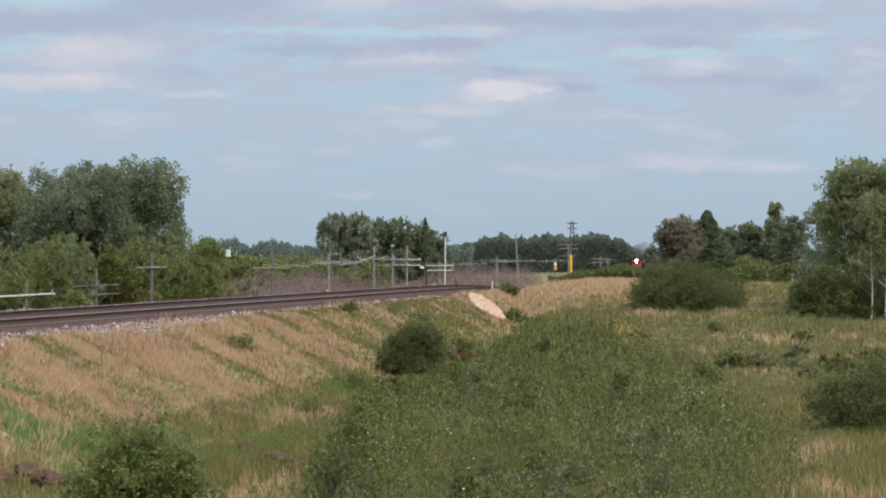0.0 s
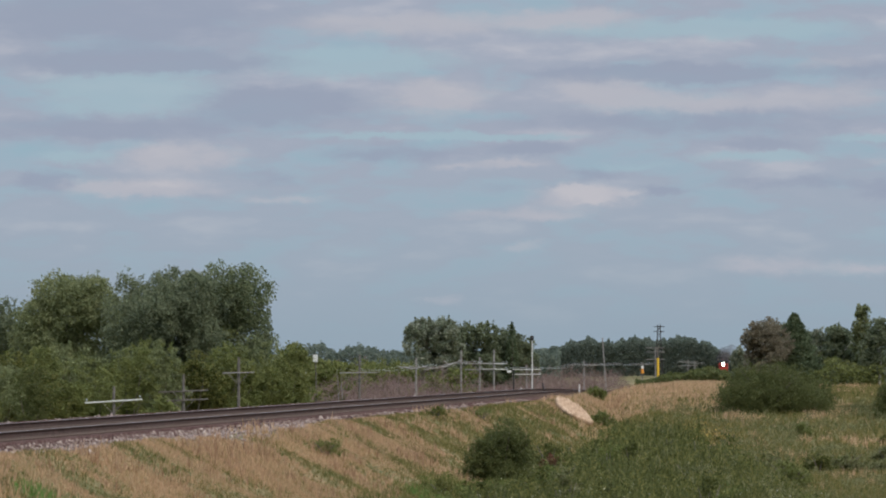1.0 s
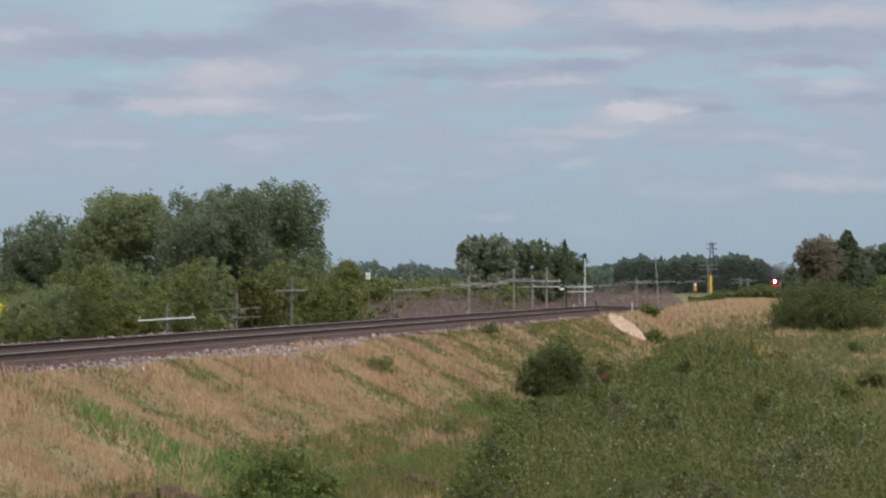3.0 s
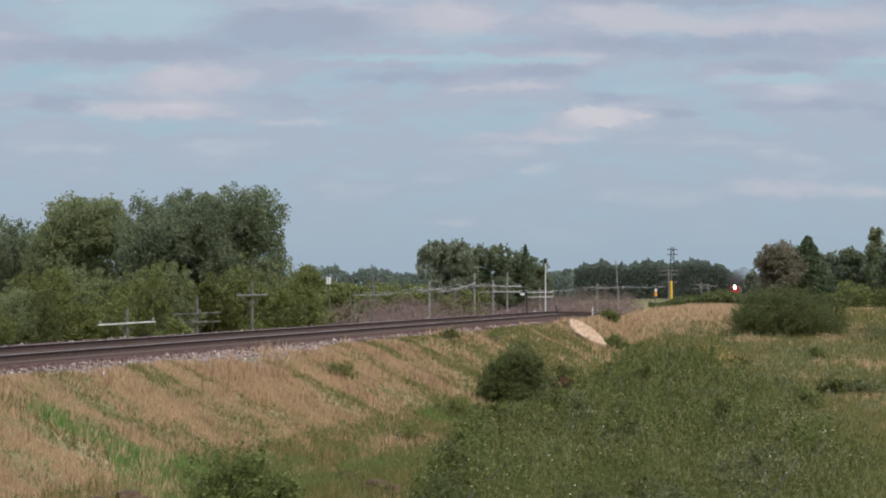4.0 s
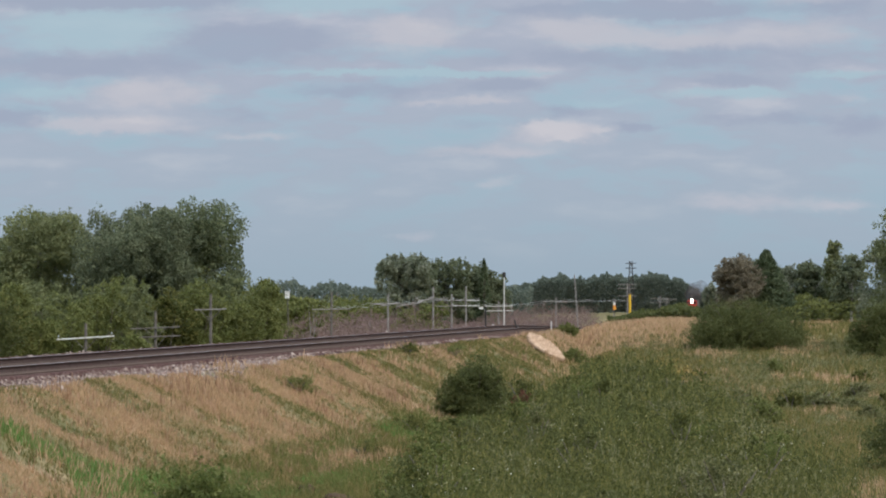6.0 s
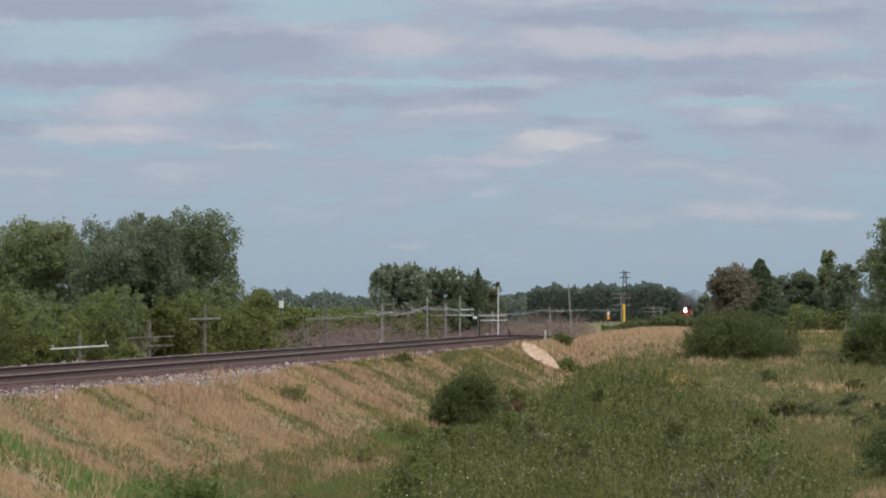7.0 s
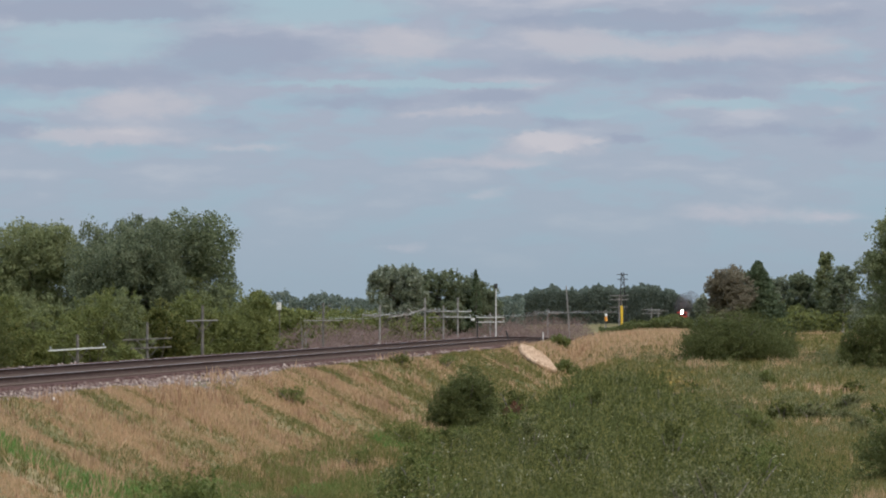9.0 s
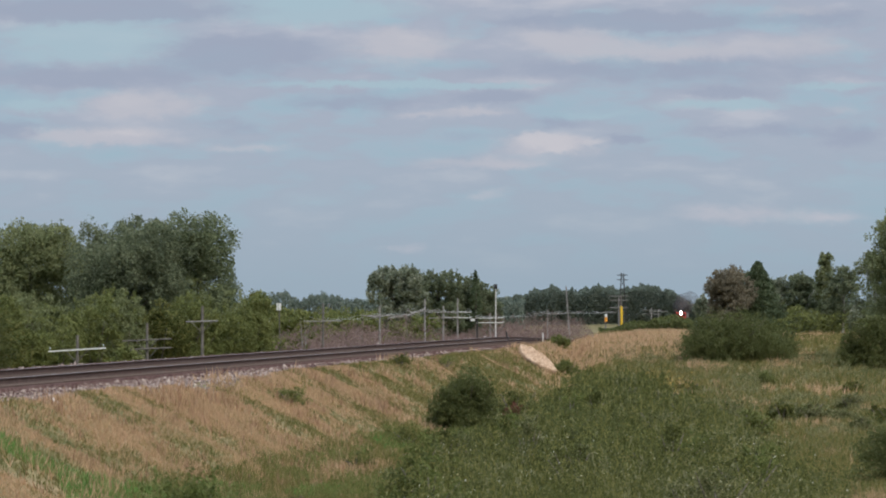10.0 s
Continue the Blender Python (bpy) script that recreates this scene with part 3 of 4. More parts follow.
# big poplars behind the line; peaks are heights above the meadow
tree("poplar_tree", -20.4, 330, 12.75, 9.0, M_POPLAR, "tall dense dark green poplar tree behind the shrubs", 66000, 0.145, 0.1, 3, group="poplars", blobs=90, blob=0.25, clump=0.46, top=1.22)
tree("poplar_tree", -16.6, 333, 12.75, 7.2, M_DEEP, "dark green poplar with a bulging round crown", 44000, 0.145, 0.22, 13, group="poplars", blobs=70, blob=0.28, clump=0.46, top=1.22)
tree("poplar_tree", -27.2, 336, 12.4, 9.8, M_ASPEN, "broad olive green poplar tree in a clump", 66000, 0.145, 0.05, 4, group="poplars", blobs=90, blob=0.25, taper=0.15, clump=0.46, top=1.22)
tree("poplar_tree", -33.2, 340, 11.0, 7.2, M_POPLAR, "lower dark green poplar at the clump's edge", 40000, 0.14, 0.05, 5, group="poplars", blobs=60, blob=0.26, taper=0.2, clump=0.46, top=1.22)
tree("poplar_tree", -29.5, 348, 10.6, 9.0, M_POPLAR, "dark green poplar tree filling the back of the clump", 16000, 0.2, 0.0, 15, group="poplars", blobs=34)
tree("poplar_tree", -23.6, 345, 11.0, 8.0, M_POPLAR, "dark green poplar tree at the back of the clump", 16000, 0.2, 0.05, 6, group="poplars", blobs=34)
# middle clump
tree("silver_poplar_tree", -5.9, 620, 11.9, 9.6, M_SILVER, "silvery grey-green poplar tree with an open crown", 30000, 0.24, 0.0, 7, group="middle trees", blobs=60, blob=0.24, clump=0.40)
tree("silver_poplar_tree", -0.6, 634, 11.2, 8.6, M_POPLAR, "dark green tree in a far clump", 26000, 0.22, 0.0, 8, group="middle trees", blobs=56, blob=0.26, clump=0.36)
tree("silver_poplar_tree", 3.0, 640, 10.7, 7.4, M_POPLAR, "dark green tree at the end of a far clump", 24000, 0.22, 0.0, 9, group="middle trees", blobs=50, blob=0.26, clump=0.36)
tree("silver_poplar_tree", 5.3, 644, 9.2, 4.8, M_POPLAR, "lower dark green tree sloping off a far clump", 12000, 0.22, 0.0, 14, group="middle trees", blobs=34, clump=0.36)
spruce("spruce_tree", 4.1, 637, 11.3, 3.2, M_SPRUCE, "small dark spruce tip in a far clump", 2600, 2)
# wood at the meadow's edge
tree("aspen_tree", 28.7, 506, 10.6, 6.6, M_DULL, "grey-brown half-bare aspen tree", 30000, 0.15, 0.0, 10, bark=M_BIRCH, blobs=60, blob=0.24, clump=0.26)
tree("aspen_tree", 30.2, 509, 10.5, 4.4, M_POPLAR, "dark green aspen between a dying tree and a spruce", 14000, 0.16, 0.0, 11, bark=M_BIRCH, blobs=40, blob=0.26, clump=0.26, taper=0.3)
spruce("spruce_tree", 31.6, 508, 11.2, 8.5, M_SPRUCE, "dark green ragged spruce tree", 14000)
tree("aspen_tree", 37.4, 395, 14.8, 12.6, M_ASPEN, "tall olive green aspen with white trunks", 76000, 0.16, 0.0, 12, bark=M_BIRCH, group="aspens", blobs=120, blob=0.2, taper=0.1, clump=0.42)
for x, h in ((36.3, 11.6), (37.4, 10.6)):
    tree("aspen_tree", x, 383, h, 3.0, M_ASPEN, "slender aspen with a white trunk and thin crown", 5000, 0.15, 0.3, int(x * 10), bark=M_BIRCH, group="white-trunked aspens", blobs=20, girth=0.4)
for i, (x, y, h, w, taper) in enumerate(((34.0, 515, 9.9, 5.4, 0.3), (36.3, 513, 10.2, 5.2, 0.4), (38.6, 511, 12.7, 3.6, 0.6), (40.0, 507, 11.4, 6.4, 0.4), (42.2, 494, 12.6, 7.0, 0.6), (51.7, 477, 15.4, 9.0, 0.3), (32.9, 523, 9.3, 5.6, 0.3), (37.7, 524, 9.8, 6.3, 0.3), (27.6, 540, 8.6, 2.2, 0.6), (39.6, 520, 9.8, 6.8, 0.3), (35.2, 527, 9.3, 6.8, 0.4), (46.0, 500, 12.4, 8.0, 0.4))):
    tree("aspen_tree", x, y, h, w, (M_SILVER, M_POPLAR, M_ASPEN, M_POPLAR)[i % 4], "young green aspen tree at the wood's edge", 11000, 0.19, 0.0, 20 + i, bark=M_BIRCH, group="aspens", blobs=40, blob=0.24, clump=0.26, taper=taper)
# bushes on the meadow
bush("willow_bush", 1.2, 256, 3.55, 4.2, M_BUSH, "dense dark green willow bush at the foot of the bank", 34000, 0.095, 31, blobs=44, domed=True, flat=3.6)
bush("willow_bush", 3.8, 264, 2.5, 3.6, M_SCRUB, "low olive willow bush beside a darker one", 10000, 0.11, 36, domed=True)
bush("willow_bush", -5.95, 120, 2.45, 4.0, M_LEAFY, "leafy green willow bush below the bank", 20000, 0.105, 32, blobs=44, domed=True, flat=4.5)
bush("willow_bush", 22.6, 395, 6.6, 9.6, M_BUSH, "wide rounded dull green willow clump in dry grass", 60000, 0.11, 33, blobs=70, domed=True)
bush("willow_bush", 26.2, 405, 5.9, 4.8, M_BUSH, "olive willow bush beside a larger clump", 12000, 0.12, 37, domed=True)
bush("willow_bush", 18.4, 187, 3.0, 7.0, M_BUSH, "dark green rounded willow bush in tall grass", 34000, 0.10, 34, blobs=50, domed=True)
bush("willow_bush", 9.7, 428, 4.3, 2.6, M_WILLOW, "small green bush at the top of the bank", 4000, 0.13, 38, domed=True)
bush("willow_bush", 9.4, 386, 2.6, 2.4, M_WILLOW, "small green bush beside the rock chute", 4000, 0.12, 39, domed=True)
bush("willow_bush", 32.8, 385, 6.2, 6.0, M_BUSH, "dark green willow bush below white aspen trunks", 22000, 0.13, 35, blobs=36, domed=True)
bush("willow_bush", 37.6, 386, 6.0, 7.4, M_BUSH, "dark shaded willow bush below white aspen trunks", 22000, 0.14, 41, blobs=40, domed=True)
bush("juniper_bush", -26.4, 298, 5.9, 2.6, M_BUSH, "dark upright bush among paler willow shrubs", 9000, 0.10, 42, blobs=30, low=0.0, blob=0.4)


bush("dead_bush", 3.5, 250, 1.9, 1.5, M_RUST, "small dead reddish brown bush beside a green willow", 4000, 0.10, 45)
for u, y, h, w, mat in ((5.9, 228, 0.8, 1.9, M_WILLOW), (3.8, 296, 0.7, 1.6, M_SCRUB), (4.4, 318, 0.7, 2.2, M_WILLOW), (10.5, 235, 0.9, 2.2, M_SCRUB), (12.0, 200, 0.8, 2.0, M_SCRUB)):
    x = float(track_x(y)) + u
    bush("bank_shrub", x, y, float(land(x, y)) + h, w, mat, "small green shrub in the grass of the bank", 1500, 0.07, int(y), 16, "bank shrubs", "shrub")


def build_goldenrod():
    n = 800
    x, y = rng.normal(15.6, 0.6, n), rng.normal(352, 8, n)
    x2, y2 = rng.normal(-1.7, 0.5, 260), rng.normal(148, 6, 260)
    x, y = np.concatenate([x, x2]), np.concatenate([y, y2])
    z = land(x, y) + rng.uniform(0.2, 0.9, len(x))
    v, f = tri_leaves(np.stack([x, y, z], 1), np.where(y > 250, 0.16, 0.06) * rng.uniform(0.6, 1.3, len(x)), 0.0, 0.7)
    tagged(soup("goldenrod", v, f, M_GOLD), "yellow flowering goldenrod weeds in the meadow", "flowers", kind="stuff")


M_GOLD = material("goldenrod_bloom", [(0.22, 0.19, 0.07), (0.34, 0.25, 0.08), (0.46, 0.31, 0.08)], 1.0, 0.8, island=0.7)
build_goldenrod()


def build_scrub_bushes():
    """Taller rounded willows that stand out of the scrub."""
    r = random.Random(77)
    made = 0
    while made < 36:
        y = 100 + 230 * r.random() ** 1.3
        lo, hi = float(np.interp(y, [90, 165, 185, 230, 260, 350], [-2.0, -1.2, -0.3, 3.8, 5.2, 9.5])), float(np.interp(y, [90, 121, 146, 200, 350], [4.4, 6.5, 10.0, 11.5, 13.0]))
        x = r.uniform(lo, hi)
        h, w = r.uniform(1.8, 2.5), r.uniform(1.5, 3.2)
        bush("scrub_willow", x, y, float(land(x, y)) + h, w, (M_SCRUB, M_BUSH, M_SAGE, M_SCRUB, M_LEAFY, M_SAGE, M_SCRUB)[made % 7], "rounded green willow standing in low scrub", 3800, 0.085, 400 + made, 14, "scrub willows", "shrub", depth=w * 1.3, domed=True)
        made += 1
    # a close row along the scrub's edge, under the bank
    for i in range(12):
        y = 122 + 10.5 * i
        x = float(scrub_left_edge(y)) + r.uniform(0.5, 1.1)
        bush("scrub_willow", x, y, float(land(x, y)) + r.uniform(1.6, 2.1), r.uniform(2.0, 2.8), (M_SCRUB, M_LEAFY, M_SCRUB, M_BUSH)[i % 4], "rounded green willow at the edge of low scrub", 5000, 0.09, 460 + i, 16, "scrub willows", "shrub", domed=True, flat=3.4)


def scrub_left_edge(y):
    return np.interp(y, [90, 165, 185, 230, 260, 350], [-2.5, -1.6, -0.8, 3.2, 4.5, 9.0])


build_scrub_bushes()


def build_small_bushes():
    """Loose low shrubs over the rising meadow."""
    r = random.Random(12)
    for i in range(26):
        y = r.uniform(235, 395)
        x = y * r.uniform(0.046, 0.098)
        if abs(x - 17.6) < 5 and y < 250:
            continue
        h = r.uniform(0.8, 1.5)
        bush("low_shrub", x, y, float(land(x, y)) + h, h * r.uniform(1.5, 2.6), (M_SAGE, M_WILLOW, M_SCRUB, M_SAGE)[i % 4], "low green shrub in the meadow grass", 2600, 0.12, 200 + i, 12, "meadow shrubs", "shrub", domed=True)


build_small_bushes()


def build_shrub_wall():
    """Willow shrubs of eye height behind the pole line."""
    r = random.Random(5)
    for i in range(22):
        k = i / 21
        y = 302 + 22 * k + (i % 2) * 12
        px = -31.0 + 19.6 * k - 0.9 * (i % 2)
        h = float(np.interp(k, [0, 0.12, 0.4, 0.75, 0.9, 1.0], [5.0, 6.6, 6.8, 7.5, 7.3, 6.4])) + r.uniform(-1.0, 0.6)
        bush("willow_shrub", px, y, h, r.uniform(3.6, 6.0), (M_WILLOW, M_WILLOW, M_ASPEN, M_WILLOW, M_SCRUB)[i % 5], "olive green willow shrub behind the old pole line", 11000, 0.135, 50 + i, 24, "shrubs behind the poles", "shrub", low=-0.1)
    for i in range(8):
        bush("willow_shrub", -28.6 + 2.0 * i, 319 + 5 * (i % 2), 7.2 + 0.5 * math.sin(i * 2.1), 5.4, (M_WILLOW, M_ASPEN)[i % 2], "olive green willow shrub behind the old pole line", 7000, 0.16, 90 + i, 26, "shrubs behind the poles", "shrub", low=-0.1)
    for x, y, top, w in ((-12.6, 345, 7.8, 2.6), (-16.5, 400, 6.7, 6.0), (-13, 430, 6.6, 6.0), (-9, 520, 6.2, 9.0), (-14, 540, 6.6, 9.0), (-19, 520, 6.9, 8.0), (-3, 530, 5.7, 7.0), (-18.2, 289, 4.2, 3.0)):
        bush("willow_shrub", x, y, top, w, M_WILLOW, "olive green willow shrub behind the old pole line", 6000, 0.22, int(y), 18, "shrubs behind the poles", "shrub")


build_shrub_wall()


def scatter_leaves(name, n, xs, ys, low, high, leaf, mat, label, seed, keep=None, category="shrubs", slim=0.2, per=11):
    """Leafy upright shoots over a lumpy canopy on the ground within a stretch of the plan."""
    m = n // per
    y = rng.uniform(*ys, m)
    x = rng.uniform(*xs, m)
    if keep is not None:
        k = keep(x, y)
        x, y = x[k], y[k]
    m = len(x)
    mound = snoise(x / 5.0, y / 11.0, seed + 7, 2)
    lump = 0.35 * mound + 0.33 * snoise(x / 1.5, y / 2.6, seed, 2) + 0.32 * snoise(x / 0.55, y / 0.9, seed + 1, 1)
    top = (low + (high - low) * smooth((lump - 0.3) / 0.42)) * rng.uniform(0.75, 1.1, m)
    far = np.clip(y / 150, 0.85, 2.0)
    k = rng.random((m, per)) ** 0.7
    lean = rng.normal(0, 0.16, (m, 2))
    x2 = x[:, None] + lean[:, :1] * k + rng.normal(0, 0.045, (m, per)) * far[:, None]
    y2 = y[:, None] + lean[:, 1:] * k + rng.normal(0, 0.08, (m, per)) * far[:, None]
    z = land(x, y)[:, None] + top[:, None] * (0.25 + 0.75 * k)
    size = leaf * rng.uniform(0.5, 1.4, (m, per)) * far[:, None]
    v, f = tri_leaves(np.stack([x2, y2, z], -1).reshape(-1, 3), size.ravel(), -1.2, slim)
    return tagged(soup(name, v, f, mat), label, category, kind="stuff")


def in_scrub(x, y):
    dens = np.clip(150 / y, 0.25, 1) ** 1.3
    edge = scrub_left_edge(y) + 1.2 * (snoise(y / 6, x * 0, 21) - 0.5)
    right = np.interp(y, [90, 121, 146, 160, 200, 350], [6.0, 8.2, 11.4, 12.3, 13.2, 14.3]) + 2.5 * (snoise(y / 8, x * 0 + 2, 22) - 0.5)
    return (x > edge + rng.normal(0, 0.25, len(x))) & (x < right + rng.normal(0, 0.6, len(x))) & (rng.random(len(x)) < dens)


def kind_of_scrub(x, y):
    return 0.75 * snoise(x / 2.8, y / 20.0, 43, 3) + 0.25 * snoise(x / 0.8, y / 2.2, 44, 2)


scatter_leaves("willow_scrub", 820000, (-3, 17), (96, 350), 0.2, 2.0, 0.16, M_SCRUB, "low dense green willow scrub over the meadow", 41, lambda x, y: in_scrub(x, y) & (kind_of_scrub(x, y) + rng.normal(0, 0.08, len(x)) > 0.36))
scatter_leaves("silver_scrub", 420000, (-2, 17), (96, 330), 0.2, 2.1, 0.16, M_SAGE, "pale grey-green leafy weeds among the scrub", 41, lambda x, y: in_scrub(x, y) & (kind_of_scrub(x, y) + rng.normal(0, 0.05, len(x)) > 0.56))
scatter_leaves("dark_scrub", 430000, (-3, 17), (96, 350), 0.2, 1.9, 0.16, M_BUSH, "darker green willow shoots among the scrub", 41, lambda x, y: in_scrub(x, y) & (kind_of_scrub(x, y) + rng.normal(0, 0.08, len(x)) < 0.44))
scatter_leaves("weed_patch", 240000, (9, 42), (150, 420), 0.1, 0.8, 0.10, M_SAGE, "pale grey-green weeds on the rising meadow", 45, lambda x, y: (x > 11) & ~in_scrub(x, y) & (snoise(x / 3, y / 11, 47) + rng.normal(0, 0.05, len(x)) > 0.49), "weeds")
scatter_leaves("toe_weeds", 300000, (-9, 6), (112, 260), 0.1, 0.6, 0.085, M_LEAFY, "leafy green weeds at the foot of the bank", 53, lambda x, y: (x > track_x(y) + 9.0) & ~in_scrub(x, y) & (snoise(x / 1.6, y / 5, 55) + rng.normal(0, 0.05, len(x)) > 0.5), "weeds")


def build_blossoms():
    n = 1500
    y = rng.uniform(98, 220, n)
    x = rng.uniform(-2.5, 12, n)
    k = in_scrub(x, y) & (snoise(x / 2, y / 5, 49) > 0.5)
    x, y = x[k], y[k]
    v, f = quad_leaves(np.stack([x, y, land(x, y) + rng.uniform(1.3, 2.1, len(x))], 1), rng.uniform(0.025, 0.055, len(x)), 0.9)
    tagged(soup("pale_blossoms", v, f, M_BLOSSOM), "small pale yellow blossoms scattered over the scrub", "flowers", kind="stuff")


M_BLOSSOM = material("pale_blossom", [(0.62, 0.58, 0.30), (0.75, 0.74, 0.60)], 1.0, 0.7, island=0.8)
build_blossoms()


def scatter_grass(name, n, us, ys, mat, label, height, width, keep, near=150.0, lean=0.3):
    y = rng.uniform(*ys, n)
    u = rng.uniform(*us, n)
    x = track_x(y) + u
    k = keep(u, x, y) & (rng.random(n) < np.clip(near / y, 0.1, 1) ** 1.2) & (np.abs(x) < 0.115 * y + 3)
    x, y = x[k], y[k]
    grow = 0.6 + 0.8 * snoise(x / 2, y / 4, 61)
    far = np.clip(y / 180, 1, 3)
    v, f = blades(np.stack([x, y, land(x, y)], 1), height * grow, width * far, lean)
    return tagged(soup(name, v, f, mat), label, "grass", kind="stuff")


M_STALK = material("seed_stalk", [(0.30, 0.18, 0.11), (0.46, 0.30, 0.19)], 1.0, 0.85, island=0.7, spec=0.05)


def stripe(u, y):
    """Strips of dry and green grass that run down the bank."""
    return 0.46 * snoise((y + 0.4 * u) / 4.0, u / 26, 71) + 0.28 * snoise(u / 2.2, y / 9, 72) + 0.26 * snoise(u / 0.55, y / 1.8, 74, 2) + rng.normal(0, 0.07, len(y))


def dry(u, x, y):
    limit = 0.40 + 0.022 * np.maximum(u - 6.5, 0) + 0.04 * np.maximum(u - 5, 0) * smooth((y - 190) / 60) + 0.35 * np.exp(-(((y - 158) / 6) ** 2)) * smooth((u - 5) / 1.5) + 0.22 * smooth((y - 225) / 85) * (1 - smooth((y - 400) / 30))
    return (u > stone_edge(y) - 1.2 * snoise(y / 4, u / 2, 11)) & (u < 13.5 + 2 * snoise(y / 12, u * 0, 73)) & (stripe(u, y) > limit)


scatter_grass("bank_dry_grass", 480000, (2.3, 15), (105, 520), M_STRAW, "dry tan grass on the railway bank", 0.2, 0.034, dry, 240)
scatter_grass("seed_stalks", 14000, (3.4, 15), (105, 430), M_STALK, "tall reddish brown seed stalks in the dry grass", 0.6, 0.045, lambda u, x, y: dry(u, x, y) & (snoise(u / 1.5, y / 5, 77) > 0.5), 240, 0.15)
scatter_grass("bank_green_grass", 180000, (2.3, 17), (105, 520), M_GRASS, "green grass and weeds on the railway bank", 0.24, 0.036, lambda u, x, y: ~dry(u, x, y) & (u > stone_edge(y) - 1.2 * snoise(y / 4, u / 2, 11)), 200)
scatter_grass("toe_lush_grass", 60000, (5.0, 14), (105, 330), M_LUSH, "fresh green grass at the foot of the bank", 0.35, 0.04, lambda u, x, y: snoise(u / 3, y / 14, 75) * smooth((u - 7.5) / 2) + 0.7 * np.exp(-(((y - 158) / 6) ** 2)) > 0.63, 200)


def tan_meadow(x, y):
    field = smooth((y - 375) / 40) * (1 - smooth((x - 0.047 * y) / 3))
    hollow = np.exp(-(((x - 11.6) / 1.6) ** 2) - ((y - 134) / 12) ** 2)
    return 0.75 * snoise(x / 3, y / 12, 81) + 0.25 * snoise(x / 0.9, y / 4, 82, 2) + 0.34 * field + 0.26 * hollow - 0.12 * np.exp(-(((x - 18) / 5) ** 2) - ((y - 265) / 30) ** 2) + rng.normal(0, 0.07, len(x)) > 0.68


scatter_grass("meadow_grass", 360000, (9, 70), (98, 560), M_GRASS, "tall green meadow grass and weeds", 0.48, 0.04, lambda u, x, y: ~in_scrub(x, y) & ~tan_meadow(x, y), 150)
scatter_grass("meadow_dry_grass", 300000, (2.4, 75), (98, 660), M_STRAW, "tall dry tan grass on the rising meadow", 0.6, 0.045, lambda u, x, y: tan_meadow(x, y), 200)
scatter_grass("far_bank_grass", 12000, (-14, -3), (160, 480), M_GRASS, "green grass on the far side of the bank", 0.5, 0.05, lambda u, x, y: u < 0, 300)


def build_brown_brush():
    n = 150000
    y = rng.uniform(372, 800, n)
    x = track_x(y) + rng.uniform(-46, -3.5, n) * y / 500
    lump = snoise(x / 3.5, y / 40, 91, 3)
    g = land(x, y)
    z = g + (2.6 + 4.6 * lump * lump + 1.3 * lump - 0.2 - g) * (1 - 0.95 * rng.random(n) ** 0.75)
    k = (z > g) & (rng.random(n) < 0.25 + 1.1 * lump)
    v, f = tri_leaves(np.stack([x, y, z], 1)[k], 0.42 * rng.uniform(0.4, 1.5, k.sum()), -0.3, 0.13)
    tagged(soup("brown_brush", v, f, M_BROWN), "thin reddish brown leafless brush beyond the track", "brush", kind="stuff")


build_brown_brush()


def far_wood(name, n, x0, x1, y, peaks, mat, label, leaf, rough=0.5, deep=12.0):
    """A far row of trees as one leafy belt with an uneven top; peaks are heights above the meadow."""
    x = rng.uniform(x0, x1, n)
    yy = y + rng.uniform(-deep, deep, n)
    g = land(x, yy)
    top = (peaks(x) - g) * (1 - rough * 0.7 + rough * (0.6 * snoise(x / 4.5, yy / 30, 95, 2) + 0.65 * snoise(x / 1.3, yy / 8, 96, 2) ** 2))
    z = g + top * (1 - 0.95 * rng.random(n) ** 1.6)
    v, f = tri_leaves(np.stack([x, yy, z], 1), 1.25 * leaf * rng.uniform(0.5, 1.4, n), 0.0, 0.8)
    return tagged(soup(name, v, f, mat), label, "woodland", kind="stuff")


far_wood("far_wood", 150000, 18, 90, 1750, lambda x: np.interp(x, [17.8, 25.2, 32.6, 44.5, 53.4, 62.3, 71.0, 79.0, 88], [9.6, 11.2, 14.0, 13.2, 14.0, 13.6, 15.6, 12.6, 6.0]), M_FAR_HAZED, "far dark green belt of mixed trees", 0.38, 0.36)
far_wood("far_wood", 45000, -200, 24, 1500, lambda x: np.interp(x, [-260, -60, -52, -46, -42, -36, -28, 24], [8.6, 8.6, 11.6, 11.4, 8.6, 11.4, 9.6, 9.6]), M_FAR_HAZED, "far dark green belt of trees on the horizon", 0.7, 0.4)
far_wood("far_wood", 12000, 80, 330, 1750, lambda x: 9.0 + 0 * x, M_FAR_HAZED, "far dark belt of trees behind the wood", 1.2)
far_wood("edge_shrubs", 50000, 20, 42, 640, lambda x: np.interp(x, [20, 24, 27, 30, 32.5, 35, 42], [3.9, 4.9, 5.4, 5.5, 5.6, 6.2, 6.8]), M_BUSH, "green shrubs at the end of the dry field", 0.24, 0.9)
far_wood("wood_edge_shrubs", 40000, 34, 75, 545, lambda x: np.interp(x, [34, 38, 75], [6.6, 7.9, 7.9]), M_POPLAR, "green shrubs along the wood's edge", 0.2, 0.9)
far_wood("wood_edge_shrubs", 30000, 32, 70, 515, lambda x: np.interp(x, [32, 36, 70], [5.4, 6.9, 6.9]), M_WILLOW, "olive green shrubs along the wood's edge", 0.2, 1.0)


